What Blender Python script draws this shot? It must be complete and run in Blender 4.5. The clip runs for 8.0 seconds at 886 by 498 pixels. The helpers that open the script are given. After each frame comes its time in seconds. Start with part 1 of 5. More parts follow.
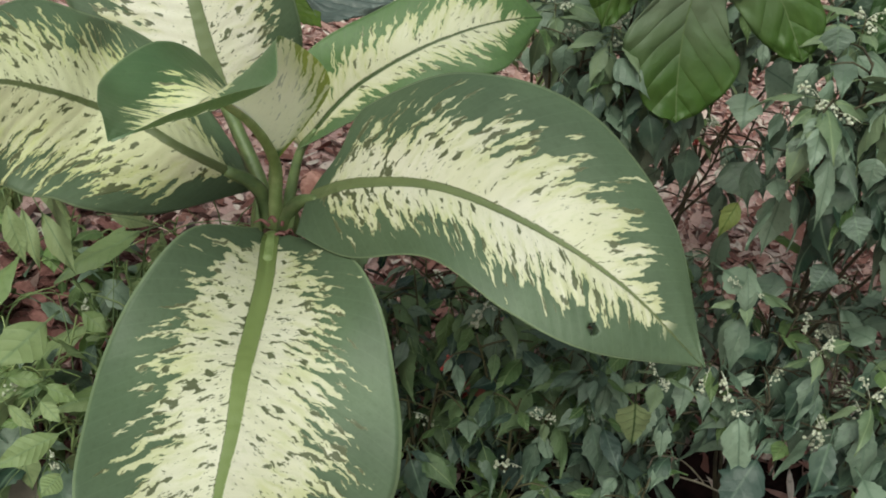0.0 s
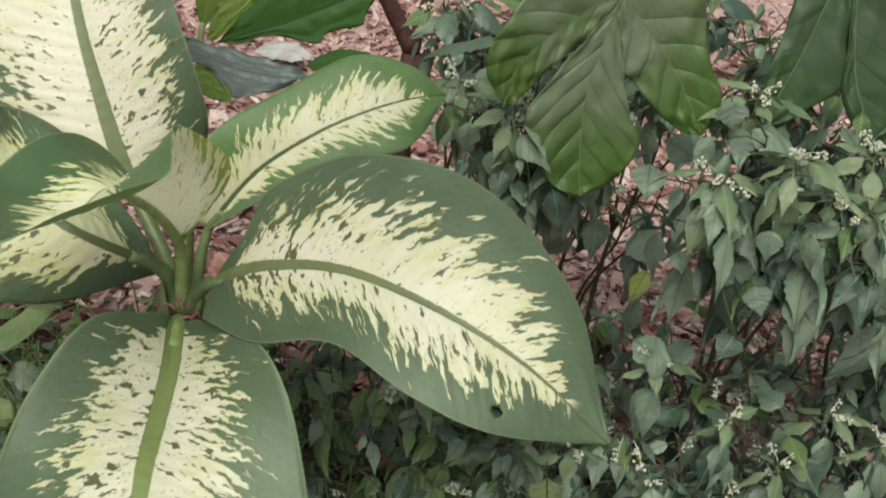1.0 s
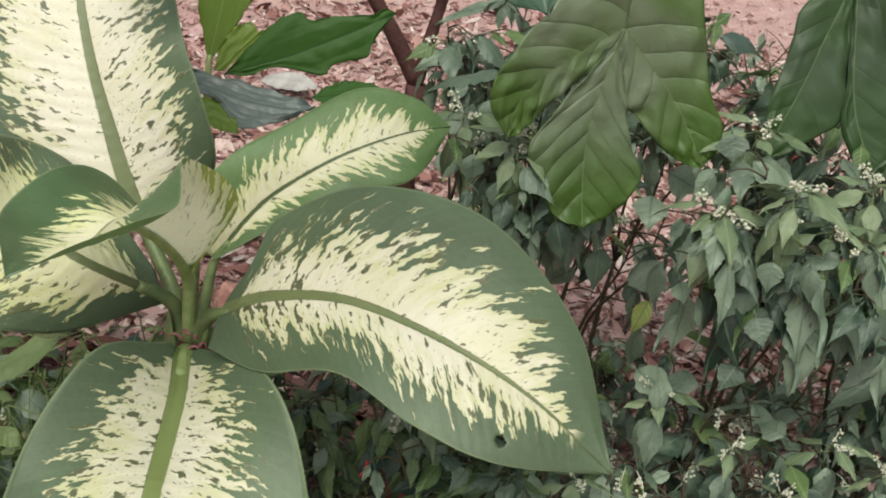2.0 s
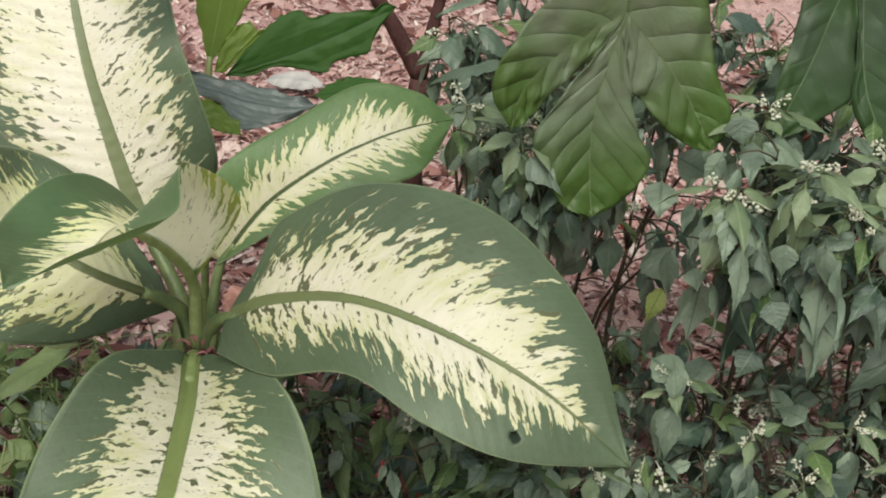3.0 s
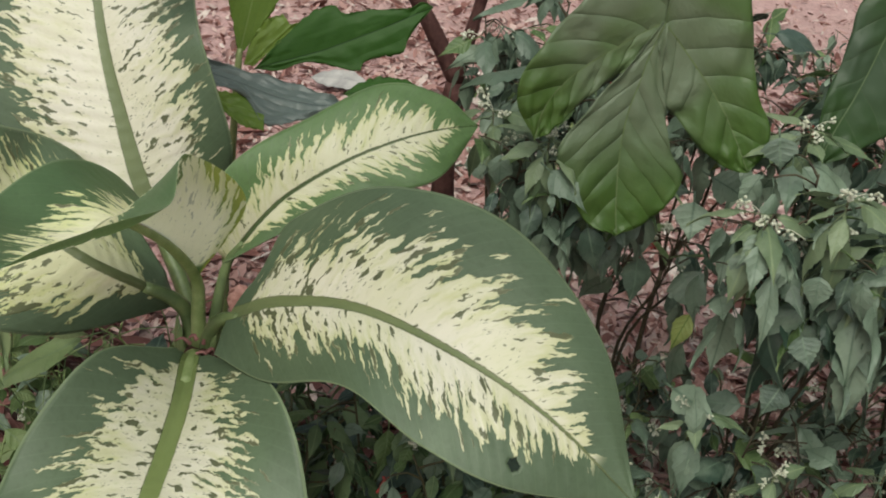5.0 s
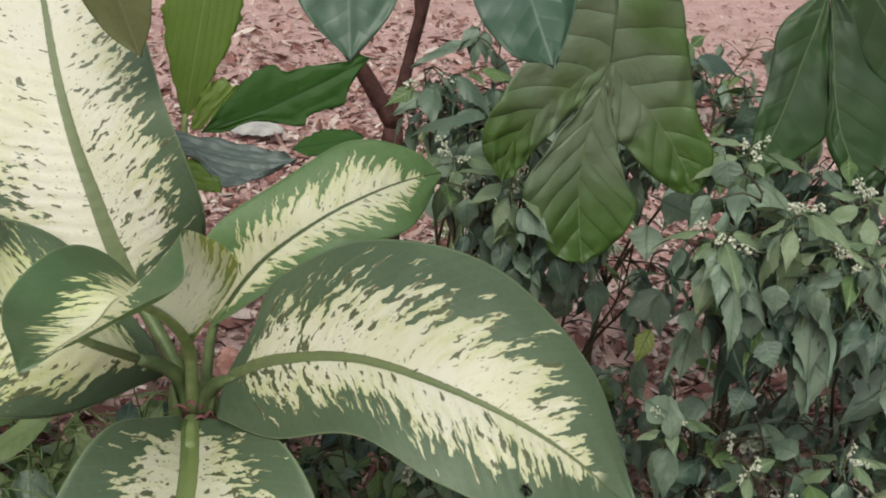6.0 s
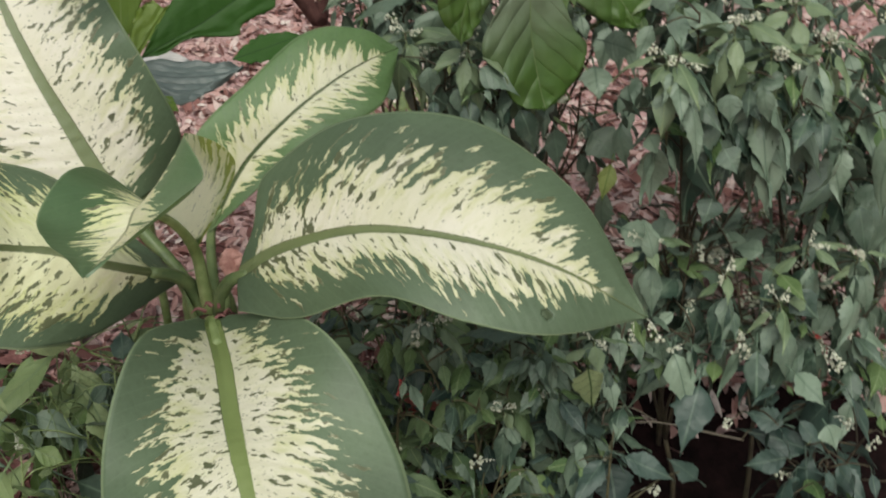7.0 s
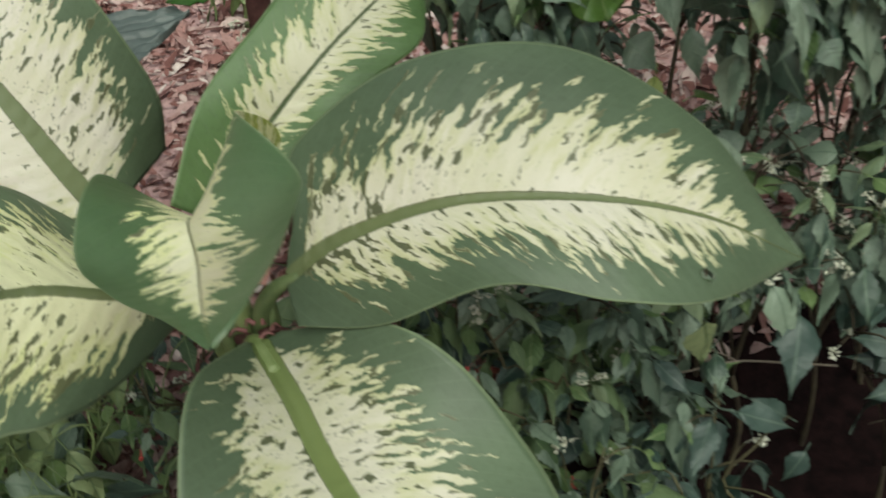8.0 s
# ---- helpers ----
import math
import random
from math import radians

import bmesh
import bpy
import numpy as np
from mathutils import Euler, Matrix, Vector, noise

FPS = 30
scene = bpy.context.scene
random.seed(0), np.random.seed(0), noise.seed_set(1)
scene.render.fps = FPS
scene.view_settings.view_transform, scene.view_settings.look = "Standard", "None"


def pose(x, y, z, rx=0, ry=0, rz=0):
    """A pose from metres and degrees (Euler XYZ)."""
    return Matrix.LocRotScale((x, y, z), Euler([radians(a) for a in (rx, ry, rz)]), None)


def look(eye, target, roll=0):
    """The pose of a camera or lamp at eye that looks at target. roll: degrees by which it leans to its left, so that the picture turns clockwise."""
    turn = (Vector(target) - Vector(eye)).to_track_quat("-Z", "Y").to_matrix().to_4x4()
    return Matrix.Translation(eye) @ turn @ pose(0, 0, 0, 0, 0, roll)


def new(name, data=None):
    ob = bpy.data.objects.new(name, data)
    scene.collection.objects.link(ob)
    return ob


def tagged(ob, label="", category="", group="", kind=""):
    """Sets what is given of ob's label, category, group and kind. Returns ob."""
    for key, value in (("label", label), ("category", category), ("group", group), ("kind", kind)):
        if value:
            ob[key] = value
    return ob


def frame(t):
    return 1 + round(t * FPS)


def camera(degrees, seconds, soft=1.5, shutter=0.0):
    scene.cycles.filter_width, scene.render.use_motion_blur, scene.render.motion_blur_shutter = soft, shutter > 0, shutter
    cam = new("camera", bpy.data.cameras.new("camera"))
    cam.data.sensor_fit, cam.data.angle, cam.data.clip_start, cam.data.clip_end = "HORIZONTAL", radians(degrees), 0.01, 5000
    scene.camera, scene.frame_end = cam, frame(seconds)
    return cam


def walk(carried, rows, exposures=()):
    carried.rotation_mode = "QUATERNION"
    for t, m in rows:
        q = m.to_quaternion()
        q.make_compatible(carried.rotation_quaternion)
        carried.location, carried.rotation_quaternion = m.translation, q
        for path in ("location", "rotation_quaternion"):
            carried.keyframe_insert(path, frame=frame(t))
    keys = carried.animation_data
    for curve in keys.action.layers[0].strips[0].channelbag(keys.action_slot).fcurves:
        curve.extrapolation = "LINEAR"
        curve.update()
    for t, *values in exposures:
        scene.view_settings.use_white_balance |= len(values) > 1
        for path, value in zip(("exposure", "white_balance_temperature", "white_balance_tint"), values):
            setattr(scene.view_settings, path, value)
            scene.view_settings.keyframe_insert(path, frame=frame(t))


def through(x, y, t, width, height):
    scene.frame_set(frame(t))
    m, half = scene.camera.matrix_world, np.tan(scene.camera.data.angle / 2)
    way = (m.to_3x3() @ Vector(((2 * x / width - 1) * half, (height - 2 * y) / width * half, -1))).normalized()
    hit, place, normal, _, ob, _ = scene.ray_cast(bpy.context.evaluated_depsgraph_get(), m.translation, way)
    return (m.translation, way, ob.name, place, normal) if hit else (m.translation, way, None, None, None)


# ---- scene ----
cam = camera(43.0, 8.0, soft=1.9, shutter=0.25)
PATH = [
    (0, (-0.0596, 0.0150, 0.8143), (-0.0539, 0.8736, 0.3017), 8.12),
    (0.5, (-0.0581, 0.0240, 0.8204), (-0.0482, 0.8812, 0.3055), 7.73),
    (1, (-0.0313, 0.0310, 0.8469), (0.0187, 0.9099, 0.3725), 8.08),
    (1.5, (-0.0361, 0.0200, 0.8555), (0.0085, 0.9108, 0.4033), 8.61),
    (3, (-0.0256, 0.0370, 0.8504), (0.0057, 0.9241, 0.3898), 5.43),
    (3.5, (-0.0302, 0.0470, 0.8460), (-0.0478, 0.9357, 0.3878), 6.22),
    (4, (-0.0052, 0.0700, 0.8471), (-0.0442, 0.9532, 0.3798), 5.43),
    (4.5, (0.0096, 0.0800, 0.8384), (-0.0293, 0.9601, 0.3652), 6.15),
    (4.7, (0.0129, 0.0810, 0.8347), (-0.0213, 0.9631, 0.3649), 6.85),
    (5.8, (-0.0465, 0.0570, 0.8596), (0.0117, 0.9555, 0.4245), 5.45),
    (6, (-0.0693, 0.0420, 0.8686), (0.0077, 0.9399, 0.4352), 4.34),
    (6.5, (-0.1275, -0.0020, 0.8676), (-0.0027, 0.8846, 0.4222), 0.96),
    (7, (-0.1634, -0.0200, 0.8534), (0.0033, 0.8301, 0.3539), -3.19),
    (7.5, (-0.2154, 0.0690, 0.8398), (0.0005, 0.8752, 0.2889), -8.53),
    (7.9, (-0.3000, 0.2000, 0.8083), (0.0045, 0.9581, 0.2316), -5.09),
    (8, (-0.3165, 0.2390, 0.8018), (-0.0094, 0.9951, 0.2238), -5.59),
]
LIGHT_METER = [(0.0, -0.01, 6620, -8), (0.6, 0.0, 6620, -5), (1.2, 0.18, 6760, -1), (3.0, 0.20, 6760, 2), (3.6, 0.15, 6760, 3), (4.0, -0.05, 6760, 0), (4.5, -0.14, 6760, -3), (5.2, -0.05, 6620, 0), (6.0, -0.04, 6580, 0), (7.0, 0.0, 6580, 1), (8.0, -0.08, 6560, -4)]
walk(cam, [(t, look(eye, target, roll)) for t, eye, target, roll in PATH], LIGHT_METER)

# ---- light ----
world = bpy.data.worlds.new("world")
scene.world = world
world.use_nodes = True
wn = world.node_tree.nodes
sky = wn.new("ShaderNodeTexSky")
sky.sky_type, sky.sun_disc = "NISHITA", False
sky.sun_elevation, sky.sun_rotation = radians(56), radians(191)
sky.air_density, sky.dust_density, sky.ozone_density = 1.0, 3.0, 1.0
haze = wn.new("ShaderNodeHueSaturation")
haze.inputs["Saturation"].default_value = 0.45
world.node_tree.links.new(sky.outputs[0], haze.inputs["Color"])
world.node_tree.links.new(haze.outputs[0], wn["Background"].inputs[0])
wn["Background"].inputs[1].default_value = 0.115
sun = new("sun", bpy.data.lights.new("sun", "SUN"))
sun.data.energy, sun.data.angle, sun.data.color = 2.4, radians(45), (1.0, 0.96, 0.90)
sun.matrix_world = look((-0.25, -0.8, 2.75), (0.1, 1.0, 0))


# ---- helpers of this place ----
def mesh_object(name, bm, material, parent=None, label="", smooth=True):
    data = bpy.data.meshes.new(name)
    bm.to_mesh(data)
    bm.free()
    if smooth:
        data.shade_smooth()
    data.materials.append(material)
    ob = new(name, data)
    ob.parent = parent
    if label:
        ob["label"] = label
    return ob


def part(name, bm, material, parent, label=""):
    return mesh_object(name, bm, material, parent, label)


def thing(name, label, category, group="", at=(0, 0, 0)):
    ob = new(name)
    ob.location = at
    return tagged(ob, label, category, group)


def spline(points, t):
    """A smooth curve through the points, at t from 0 to 1."""
    n = len(points) - 1
    u = min(max(t, 0.0), 1.0) * n
    i = min(int(u), n - 1)
    f = u - i
    p1, p2 = Vector(points[i]), Vector(points[i + 1])
    p0 = Vector(points[i - 1]) if i > 0 else p1 * 2 - p2
    p3 = Vector(points[i + 2]) if i + 2 <= n else p2 * 2 - p1
    return 0.5 * (2 * p1 + (p2 - p0) * f + (2 * p0 - 5 * p1 + 4 * p2 - p3) * f * f + (3 * p1 - p0 - 3 * p2 + p3) * f ** 3)


def tube(bm, points, r0, r1, sides=6, steps=10, bump=0.0):
    """A tapered round stalk along a smooth curve."""
    rings = []
    for k in range(steps + 1):
        t = k / steps
        c = spline(points, t)
        d = (spline(points, min(t + 0.02, 1)) - spline(points, max(t - 0.02, 0))).normalized()
        x = d.orthogonal().normalized() if k == 0 else (x - d * x.dot(d)).normalized()
        y = d.cross(x)
        r = (r0 + (r1 - r0) * t) * (1 + bump * noise.noise(c * 60))
        rings.append([bm.verts.new(c + r * (math.cos(a) * x + math.sin(a) * y)) for a in (2 * math.pi * j / sides for j in range(sides))])
    for a, b in zip(rings, rings[1:]):
        for j in range(sides):
            bm.faces.new((a[j], a[(j + 1) % sides], b[(j + 1) % sides], b[j]))
    bm.faces.new(rings[0][::-1])
    bm.faces.new(rings[-1])
    return bm


# ---- materials ----
class Nodes:
    """Short hand for a node material."""

    def __init__(self, name):
        self.mat = bpy.data.materials.new(name)
        self.mat.use_nodes = True
        self.tree = self.mat.node_tree
        self.bsdf = self.tree.nodes["Principled BSDF"]

    def put(self, socket, value):
        if isinstance(value, bpy.types.NodeSocket):
            self.tree.links.new(value, socket)
        elif isinstance(value, (tuple, list)) and socket.type == "RGBA" and len(value) == 3:
            socket.default_value = (*value, 1)
        else:
            socket.default_value = value

    def math(self, op, a, b=0.0, c=0.0, clamp=False):
        n = self.tree.nodes.new("ShaderNodeMath")
        n.operation, n.use_clamp = op, clamp
        for s, v in zip(n.inputs, (a, b, c)):
            self.put(s, v)
        return n.outputs[0]

    def step(self, x, lo, hi):
        n = self.tree.nodes.new("ShaderNodeMapRange")
        n.interpolation_type = "SMOOTHSTEP"
        for s, v in zip(n.inputs, (x, lo, hi, 0.0, 1.0)):
            self.put(s, v)
        return n.outputs[0]

    def vec(self, x, y, z):
        n = self.tree.nodes.new("ShaderNodeCombineXYZ")
        for s, v in zip(n.inputs, (x, y, z)):
            self.put(s, v)
        return n.outputs[0]

    def noise(self, vector, scale, detail=3.0, rough=0.55):
        n = self.tree.nodes.new("ShaderNodeTexNoise")
        self.put(n.inputs["Vector"], vector)
        n.inputs["Scale"].default_value, n.inputs["Detail"].default_value, n.inputs["Roughness"].default_value = scale, detail, rough
        return n.outputs[0]

    def mix(self, f, a, b):
        n = self.tree.nodes.new("ShaderNodeMix")
        n.data_type = "RGBA"
        self.put(n.inputs[0], f)
        self.put(n.inputs[6], a)
        self.put(n.inputs[7], b)
        return n.outputs[2]

    def uv(self, name):
        n = self.tree.nodes.new("ShaderNodeUVMap")
        n.uv_map = name
        s = self.tree.nodes.new("ShaderNodeSeparateXYZ")
        self.tree.links.new(n.outputs[0], s.inputs[0])
        return s.outputs[0], s.outputs[1]

    def coords(self):
        return self.tree.nodes.new("ShaderNodeTexCoord").outputs["Object"]

    def chance(self):
        return self.tree.nodes.new("ShaderNodeObjectInfo").outputs["Random"]

    def island(self):
        return self.tree.nodes.new("ShaderNodeNewGeometry").outputs["Random Per Island"]

    def bump(self, height, distance, strength=1.0):
        n = self.tree.nodes.new("ShaderNodeBump")
        n.inputs["Strength"].default_value, n.inputs["Distance"].default_value = strength, distance
        self.put(n.inputs["Height"], height)
        self.tree.links.new(n.outputs[0], self.bsdf.inputs["Normal"])

    def end(self, colour, rough, gloss=0.5, through=0.0, through_colour=None):
        self.put(self.bsdf.inputs["Base Color"], colour)
        self.put(self.bsdf.inputs["Roughness"], rough)
        self.put(self.bsdf.inputs["Specular IOR Level"], gloss)
        if through:
            t = self.tree.nodes.new("ShaderNodeBsdfTranslucent")
            self.put(t.inputs[0], colour if through_colour is None else through_colour)
            m = self.tree.nodes.new("ShaderNodeMixShader")
            self.put(m.inputs[0], through)
            out = self.tree.nodes["Material Output"]
            self.tree.links.new(self.bsdf.outputs[0], m.inputs[1])
            self.tree.links.new(t.outputs[0], m.inputs[2])
            self.tree.links.new(m.outputs[0], out.inputs[0])
        return self.mat


def variegated(name, seed, reach=0.62, start=0.05, stop=0.95, rib=0.0045, sweep=0.55, yellow=0.35, flecks=0.0, thru=0.10, greens=((0.074, 0.106, 0.062), (0.108, 0.150, 0.088)), rib_colours=((0.13, 0.165, 0.06), (0.20, 0.235, 0.09)), right=None, through=(0.86, 0.85, 0.50), through_green=(0.14, 0.28, 0.05), creams=((0.67, 0.635, 0.535), (0.50, 0.505, 0.25)), fineness=1.0, mottle=0.0, gloss=0.42, ragged=1.35):
    """Dumb cane leaf: cream heart that feathers along the side veins into a green margin, dark flecks, green midrib."""
    n = Nodes(name)
    s, v = n.uv("leaf")
    a, d = n.uv("metric")
    w, vr = n.math("ABSOLUTE", d), n.math("ABSOLUTE", v)
    side = n.math("MULTIPLY", n.math("SIGN", d), 3.7)
    bend = n.math("MULTIPLY", n.math("MULTIPLY", w, w), 1.6)
    # side veins lean more and more towards the tip
    lean = n.math("MULTIPLY", n.math("ADD", n.math("MULTIPLY", n.math("MULTIPLY", s, s), 0.9), 0.75), sweep)
    vein_line = n.math("SUBTRACT", n.math("SUBTRACT", a, n.math("MULTIPLY", w, lean)), bend)
    wob = n.math("MULTIPLY", n.math("SUBTRACT", n.noise(n.vec(a, d, seed), 60.0, 3.0, 0.65), 0.5), 0.012)
    p = n.math("ADD", vein_line, wob)

    def grain(across, along, shift, detail=1.0):
        return n.noise(n.vec(n.math("MULTIPLY", p, across * fineness), n.math("MULTIPLY", w, along * fineness), n.math("ADD", side, seed + shift)), 1.0, detail, 0.5)

    streak, wide, fine = grain(150.0, 36.0, 0.0, 1.5), grain(75.0, 22.0, 5.0), grain(400.0, 110.0, 9.0, 1.5)
    # how far the cream reaches, relative to the half width
    belly = n.math("MULTIPLY", n.step(s, start - 0.05, start + 0.09), n.math("SUBTRACT", 1.0, n.step(s, stop - 0.26, stop)))
    limit = n.math("MULTIPLY", belly, reach)
    if right:
        # the other half of a rolled leaf has its own spread of cream
        half = n.step(v, -0.02, 0.02)
        other = n.math("MULTIPLY", n.math("SUBTRACT", 1.0, n.step(s, right[1] - 0.25, right[1])), right[0])
        other = n.math("MAXIMUM", other, n.math("MULTIPLY", limit, 0.75))
        limit = n.math("ADD", n.math("MULTIPLY", limit, n.math("SUBTRACT", 1.0, half)), n.math("MULTIPLY", other, half))
    edge = n.math("ADD", n.math("SUBTRACT", limit, vr), n.math("MULTIPLY", n.math("SUBTRACT", streak, 0.5), ragged))
    edge = n.math("ADD", edge, n.math("MULTIPLY", n.math("SUBTRACT", wide, 0.5), 0.50))
    edge = n.math("ADD", edge, n.math("MULTIPLY", n.math("SUBTRACT", fine, 0.5), 0.30))
    cream = n.math("MULTIPLY", n.step(edge, -0.02, 0.03), n.step(belly, 0.03, 0.14))
    spot_field = n.math("ADD", grain(160.0, 60.0, 21.0, 2.0), n.math("MULTIPLY", n.math("SUBTRACT", vr, 0.4), 0.16))
    crowd = n.math("MULTIPLY", n.math("SUBTRACT", n.noise(n.vec(a, d, seed + 31), 14.0, 1.0), 0.5), 0.16)
    spot_field = n.math("ADD", n.math("ADD", spot_field, crowd), n.math("MULTIPLY", n.math("SUBTRACT", 1.0, n.step(s, 0.08, 0.42)), mottle))
    spots = n.step(spot_field, 0.612 - flecks, 0.640 - flecks)
    freckles = n.step(n.math("ADD", grain(420.0, 170.0, 27.0, 1.5), crowd), 0.690 - 0.6 * flecks, 0.725 - 0.6 * flecks)
    spots = n.math("MAXIMUM", spots, n.math("MULTIPLY", freckles, 0.75))
    rib_w = n.math("MULTIPLY", n.math("POWER", n.math("SUBTRACT", 1.005, s, clamp=True), 1.0), rib)
    midrib = n.math("SUBTRACT", 1.0, n.step(n.math("ADD", n.math("SUBTRACT", w, rib_w), n.math("MULTIPLY", n.math("SUBTRACT", fine, 0.5), 0.0022)), -0.0005, 0.0007))
    big = n.noise(n.vec(a, d, seed), 16.0, 3.0)
    rim = n.math("SUBTRACT", 1.0, n.step(edge, 0.0, 0.38))
    tinge = n.math("ADD", n.math("MULTIPLY", n.step(big, 0.62 - yellow, 1.05 - yellow), 0.36), n.math("MULTIPLY", rim, 0.5))
    cream_c = n.mix(tinge, *creams)
    cream_c = n.mix(n.math("MULTIPLY", n.step(fine, 0.52, 0.8), 0.35), cream_c, (0.40, 0.44, 0.20))
    green_c = n.mix(n.noise(n.vec(a, d, seed + 8), 30.0, 4.0), *greens)
    green_c = n.mix(n.math("MULTIPLY", n.step(n.noise(n.vec(a, d, seed + 3), 9.0, 2.0), 0.5, 0.75), 0.7), green_c, (0.118, 0.170, 0.094))
    pores = n.noise(n.vec(a, d, seed + 14), 210.0, 4.0, 0.65)
    green_c = n.mix(n.math("MULTIPLY", n.step(pores, 0.45, 0.72), 0.30), green_c, (0.048, 0.072, 0.036))
    lines = n.step(n.math("SINE", n.math("MULTIPLY", vein_line, 2 * math.pi / 0.0115)), 0.90, 1.0)
    green_c = n.mix(n.math("MULTIPLY", lines, 0.22), green_c, (0.14, 0.19, 0.11))
    green_c = n.mix(n.math("MULTIPLY", n.step(vr, 0.975, 0.99), 0.6), green_c, (0.24, 0.30, 0.17))
    c = n.mix(cream, green_c, cream_c)
    c = n.mix(n.math("MULTIPLY", n.math("MULTIPLY", spots, cream), 0.93), c, (0.062, 0.075, 0.032))
    c = n.mix(midrib, c, n.mix(big, *rib_colours))
    veins = n.math("SINE", n.math("MULTIPLY", n.math("ADD", vein_line, n.math("MULTIPLY", wob, 0.7)), 2 * math.pi / 0.0135))
    height = n.math("ADD", n.math("ADD", n.math("MULTIPLY", n.math("MULTIPLY", veins, n.math("ADD", n.math("MULTIPLY", cream, 0.7), 0.3)), 0.22), n.math("MULTIPLY", pores, 0.25)), n.math("MULTIPLY", big, 1.5))
    height = n.math("ADD", height, n.math("MULTIPLY", n.math("MULTIPLY", wide, n.math("ADD", cream, 0.25)), 0.55))
    height = n.math("SUBTRACT", height, n.math("MULTIPLY", midrib, 1.2))
    n.bump(height, 0.0011, 0.8)
    if right:
        # the pale half of a rolled leaf is thin and lets more light through
        thru = n.math("ADD", n.math("MULTIPLY", n.math("MULTIPLY", half, cream), 0.36), 0.16)
        corner = n.math("MULTIPLY", n.math("MULTIPLY", half, n.step(vr, 0.55, 0.95)), n.math("SUBTRACT", 1.0, n.step(s, 0.24, 0.36)))
        c = n.mix(n.math("MULTIPLY", corner, 0.8), c, (0.30, 0.33, 0.04))
    return n.end(c, n.math("ADD", n.math("MULTIPLY", fine, 0.15), 0.40), gloss, thru, n.mix(cream, through_green, through))


def green_leaf(name, dark, light, rough=0.4, gloss=0.5, vein=0.006, pale=(0.2, 0.28, 0.12), thru=0.15, yellow=0.0, seam=1.0, sweep=0.75, relief=0.0009, pleated=False, sky_sheen=None, through=None, crinkle=0.35):
    """A plain green leaf, puffed up between its side veins, varied from leaf to leaf."""
    n = Nodes(name)
    s, v = n.uv("leaf")
    a, d = n.uv("metric")
    w = n.math("ABSOLUTE", d)
    luck = n.math("MULTIPLY", n.chance(), 40.0)
    wander = n.math("SUBTRACT", n.noise(n.vec(a, d, luck), 0.30 / vein, 2.0), 0.5)
    if pleated:
        p = n.math("ADD", d, n.math("MULTIPLY", wander, 0.15 * vein))
    else:
        p = n.math("SUBTRACT", n.math("SUBTRACT", a, n.math("MULTIPLY", w, sweep)), n.math("MULTIPLY", n.math("MULTIPLY", w, w), 0.05 / vein))
        p = n.math("ADD", n.math("ADD", p, n.math("MULTIPLY", n.step(d, -0.0001, 0.0001), 0.37 * vein)), n.math("MULTIPLY", wander, 0.9 * vein))
    mott = n.noise(n.vec(a, d, luck), 45.0, 3.0)
    fine = n.noise(n.vec(a, d, luck), 2.2 / vein, 4.0, 0.6)
    c = n.mix(n.chance(), dark, light)
    c = n.mix(n.math("MULTIPLY", n.step(mott, 0.45, 0.75), 0.5), c, light)
    c = n.mix(n.math("MULTIPLY", n.step(fine, 0.5, 0.8), 0.35), c, tuple(0.6 * k for k in dark))
    # sky reflection put into the colour: paler patches towards the leaf foot
    if sky_sheen:
        c = n.mix(n.math("MULTIPLY", n.step(n.noise(n.vec(a, d, luck), 11.0, 2.0), 0.26, 0.58), n.math("MULTIPLY", n.math("SUBTRACT", 1.0, n.step(s, 0.32, 0.78)), 0.9)), c, sky_sheen)
    if yellow:
        c = n.mix(n.math("MULTIPLY", n.step(n.chance(), 1.0 - yellow, 1.0), 0.7), c, (0.22, 0.26, 0.04))
    arc = n.math("ABSOLUTE", n.math("SINE", n.math("MULTIPLY", p, math.pi / vein)))
    line = n.math("SUBTRACT", 1.0, n.step(arc, 0.0, 0.16))
    c = n.mix(n.math("MULTIPLY", line, 0.35 * seam), c, pale)
    c = n.mix(n.math("SUBTRACT", 1.0, n.step(w, 0.0003, 0.0011)), c, pale)
    puff = n.math("POWER", arc, 0.6)
    n.bump(n.math("ADD", n.math("ADD", n.math("MULTIPLY", mott, 0.9), n.math("MULTIPLY", fine, crinkle)), n.math("MULTIPLY", puff, 0.6 if crinkle < 0.5 else 0.22)), relief, 0.9)
    return n.end(c, n.math("ADD", n.math("MULTIPLY", mott, 0.24), rough - 0.12), gloss, thru, through)


def plain(name, dark, light, scale, rough=0.8, gloss=0.3, bumpy=0.001, vary=False):
    n = Nodes(name)
    f = n.noise(n.coords(), scale, 5.0, 0.65)
    c = n.mix(n.step(f, 0.3, 0.7), dark, light)
    if vary:
        c = n.mix(n.math("MULTIPLY", n.chance(), 0.6), c, tuple(0.45 * k for k in light))
    n.bump(f, bumpy)
    return n.end(c, rough, gloss)


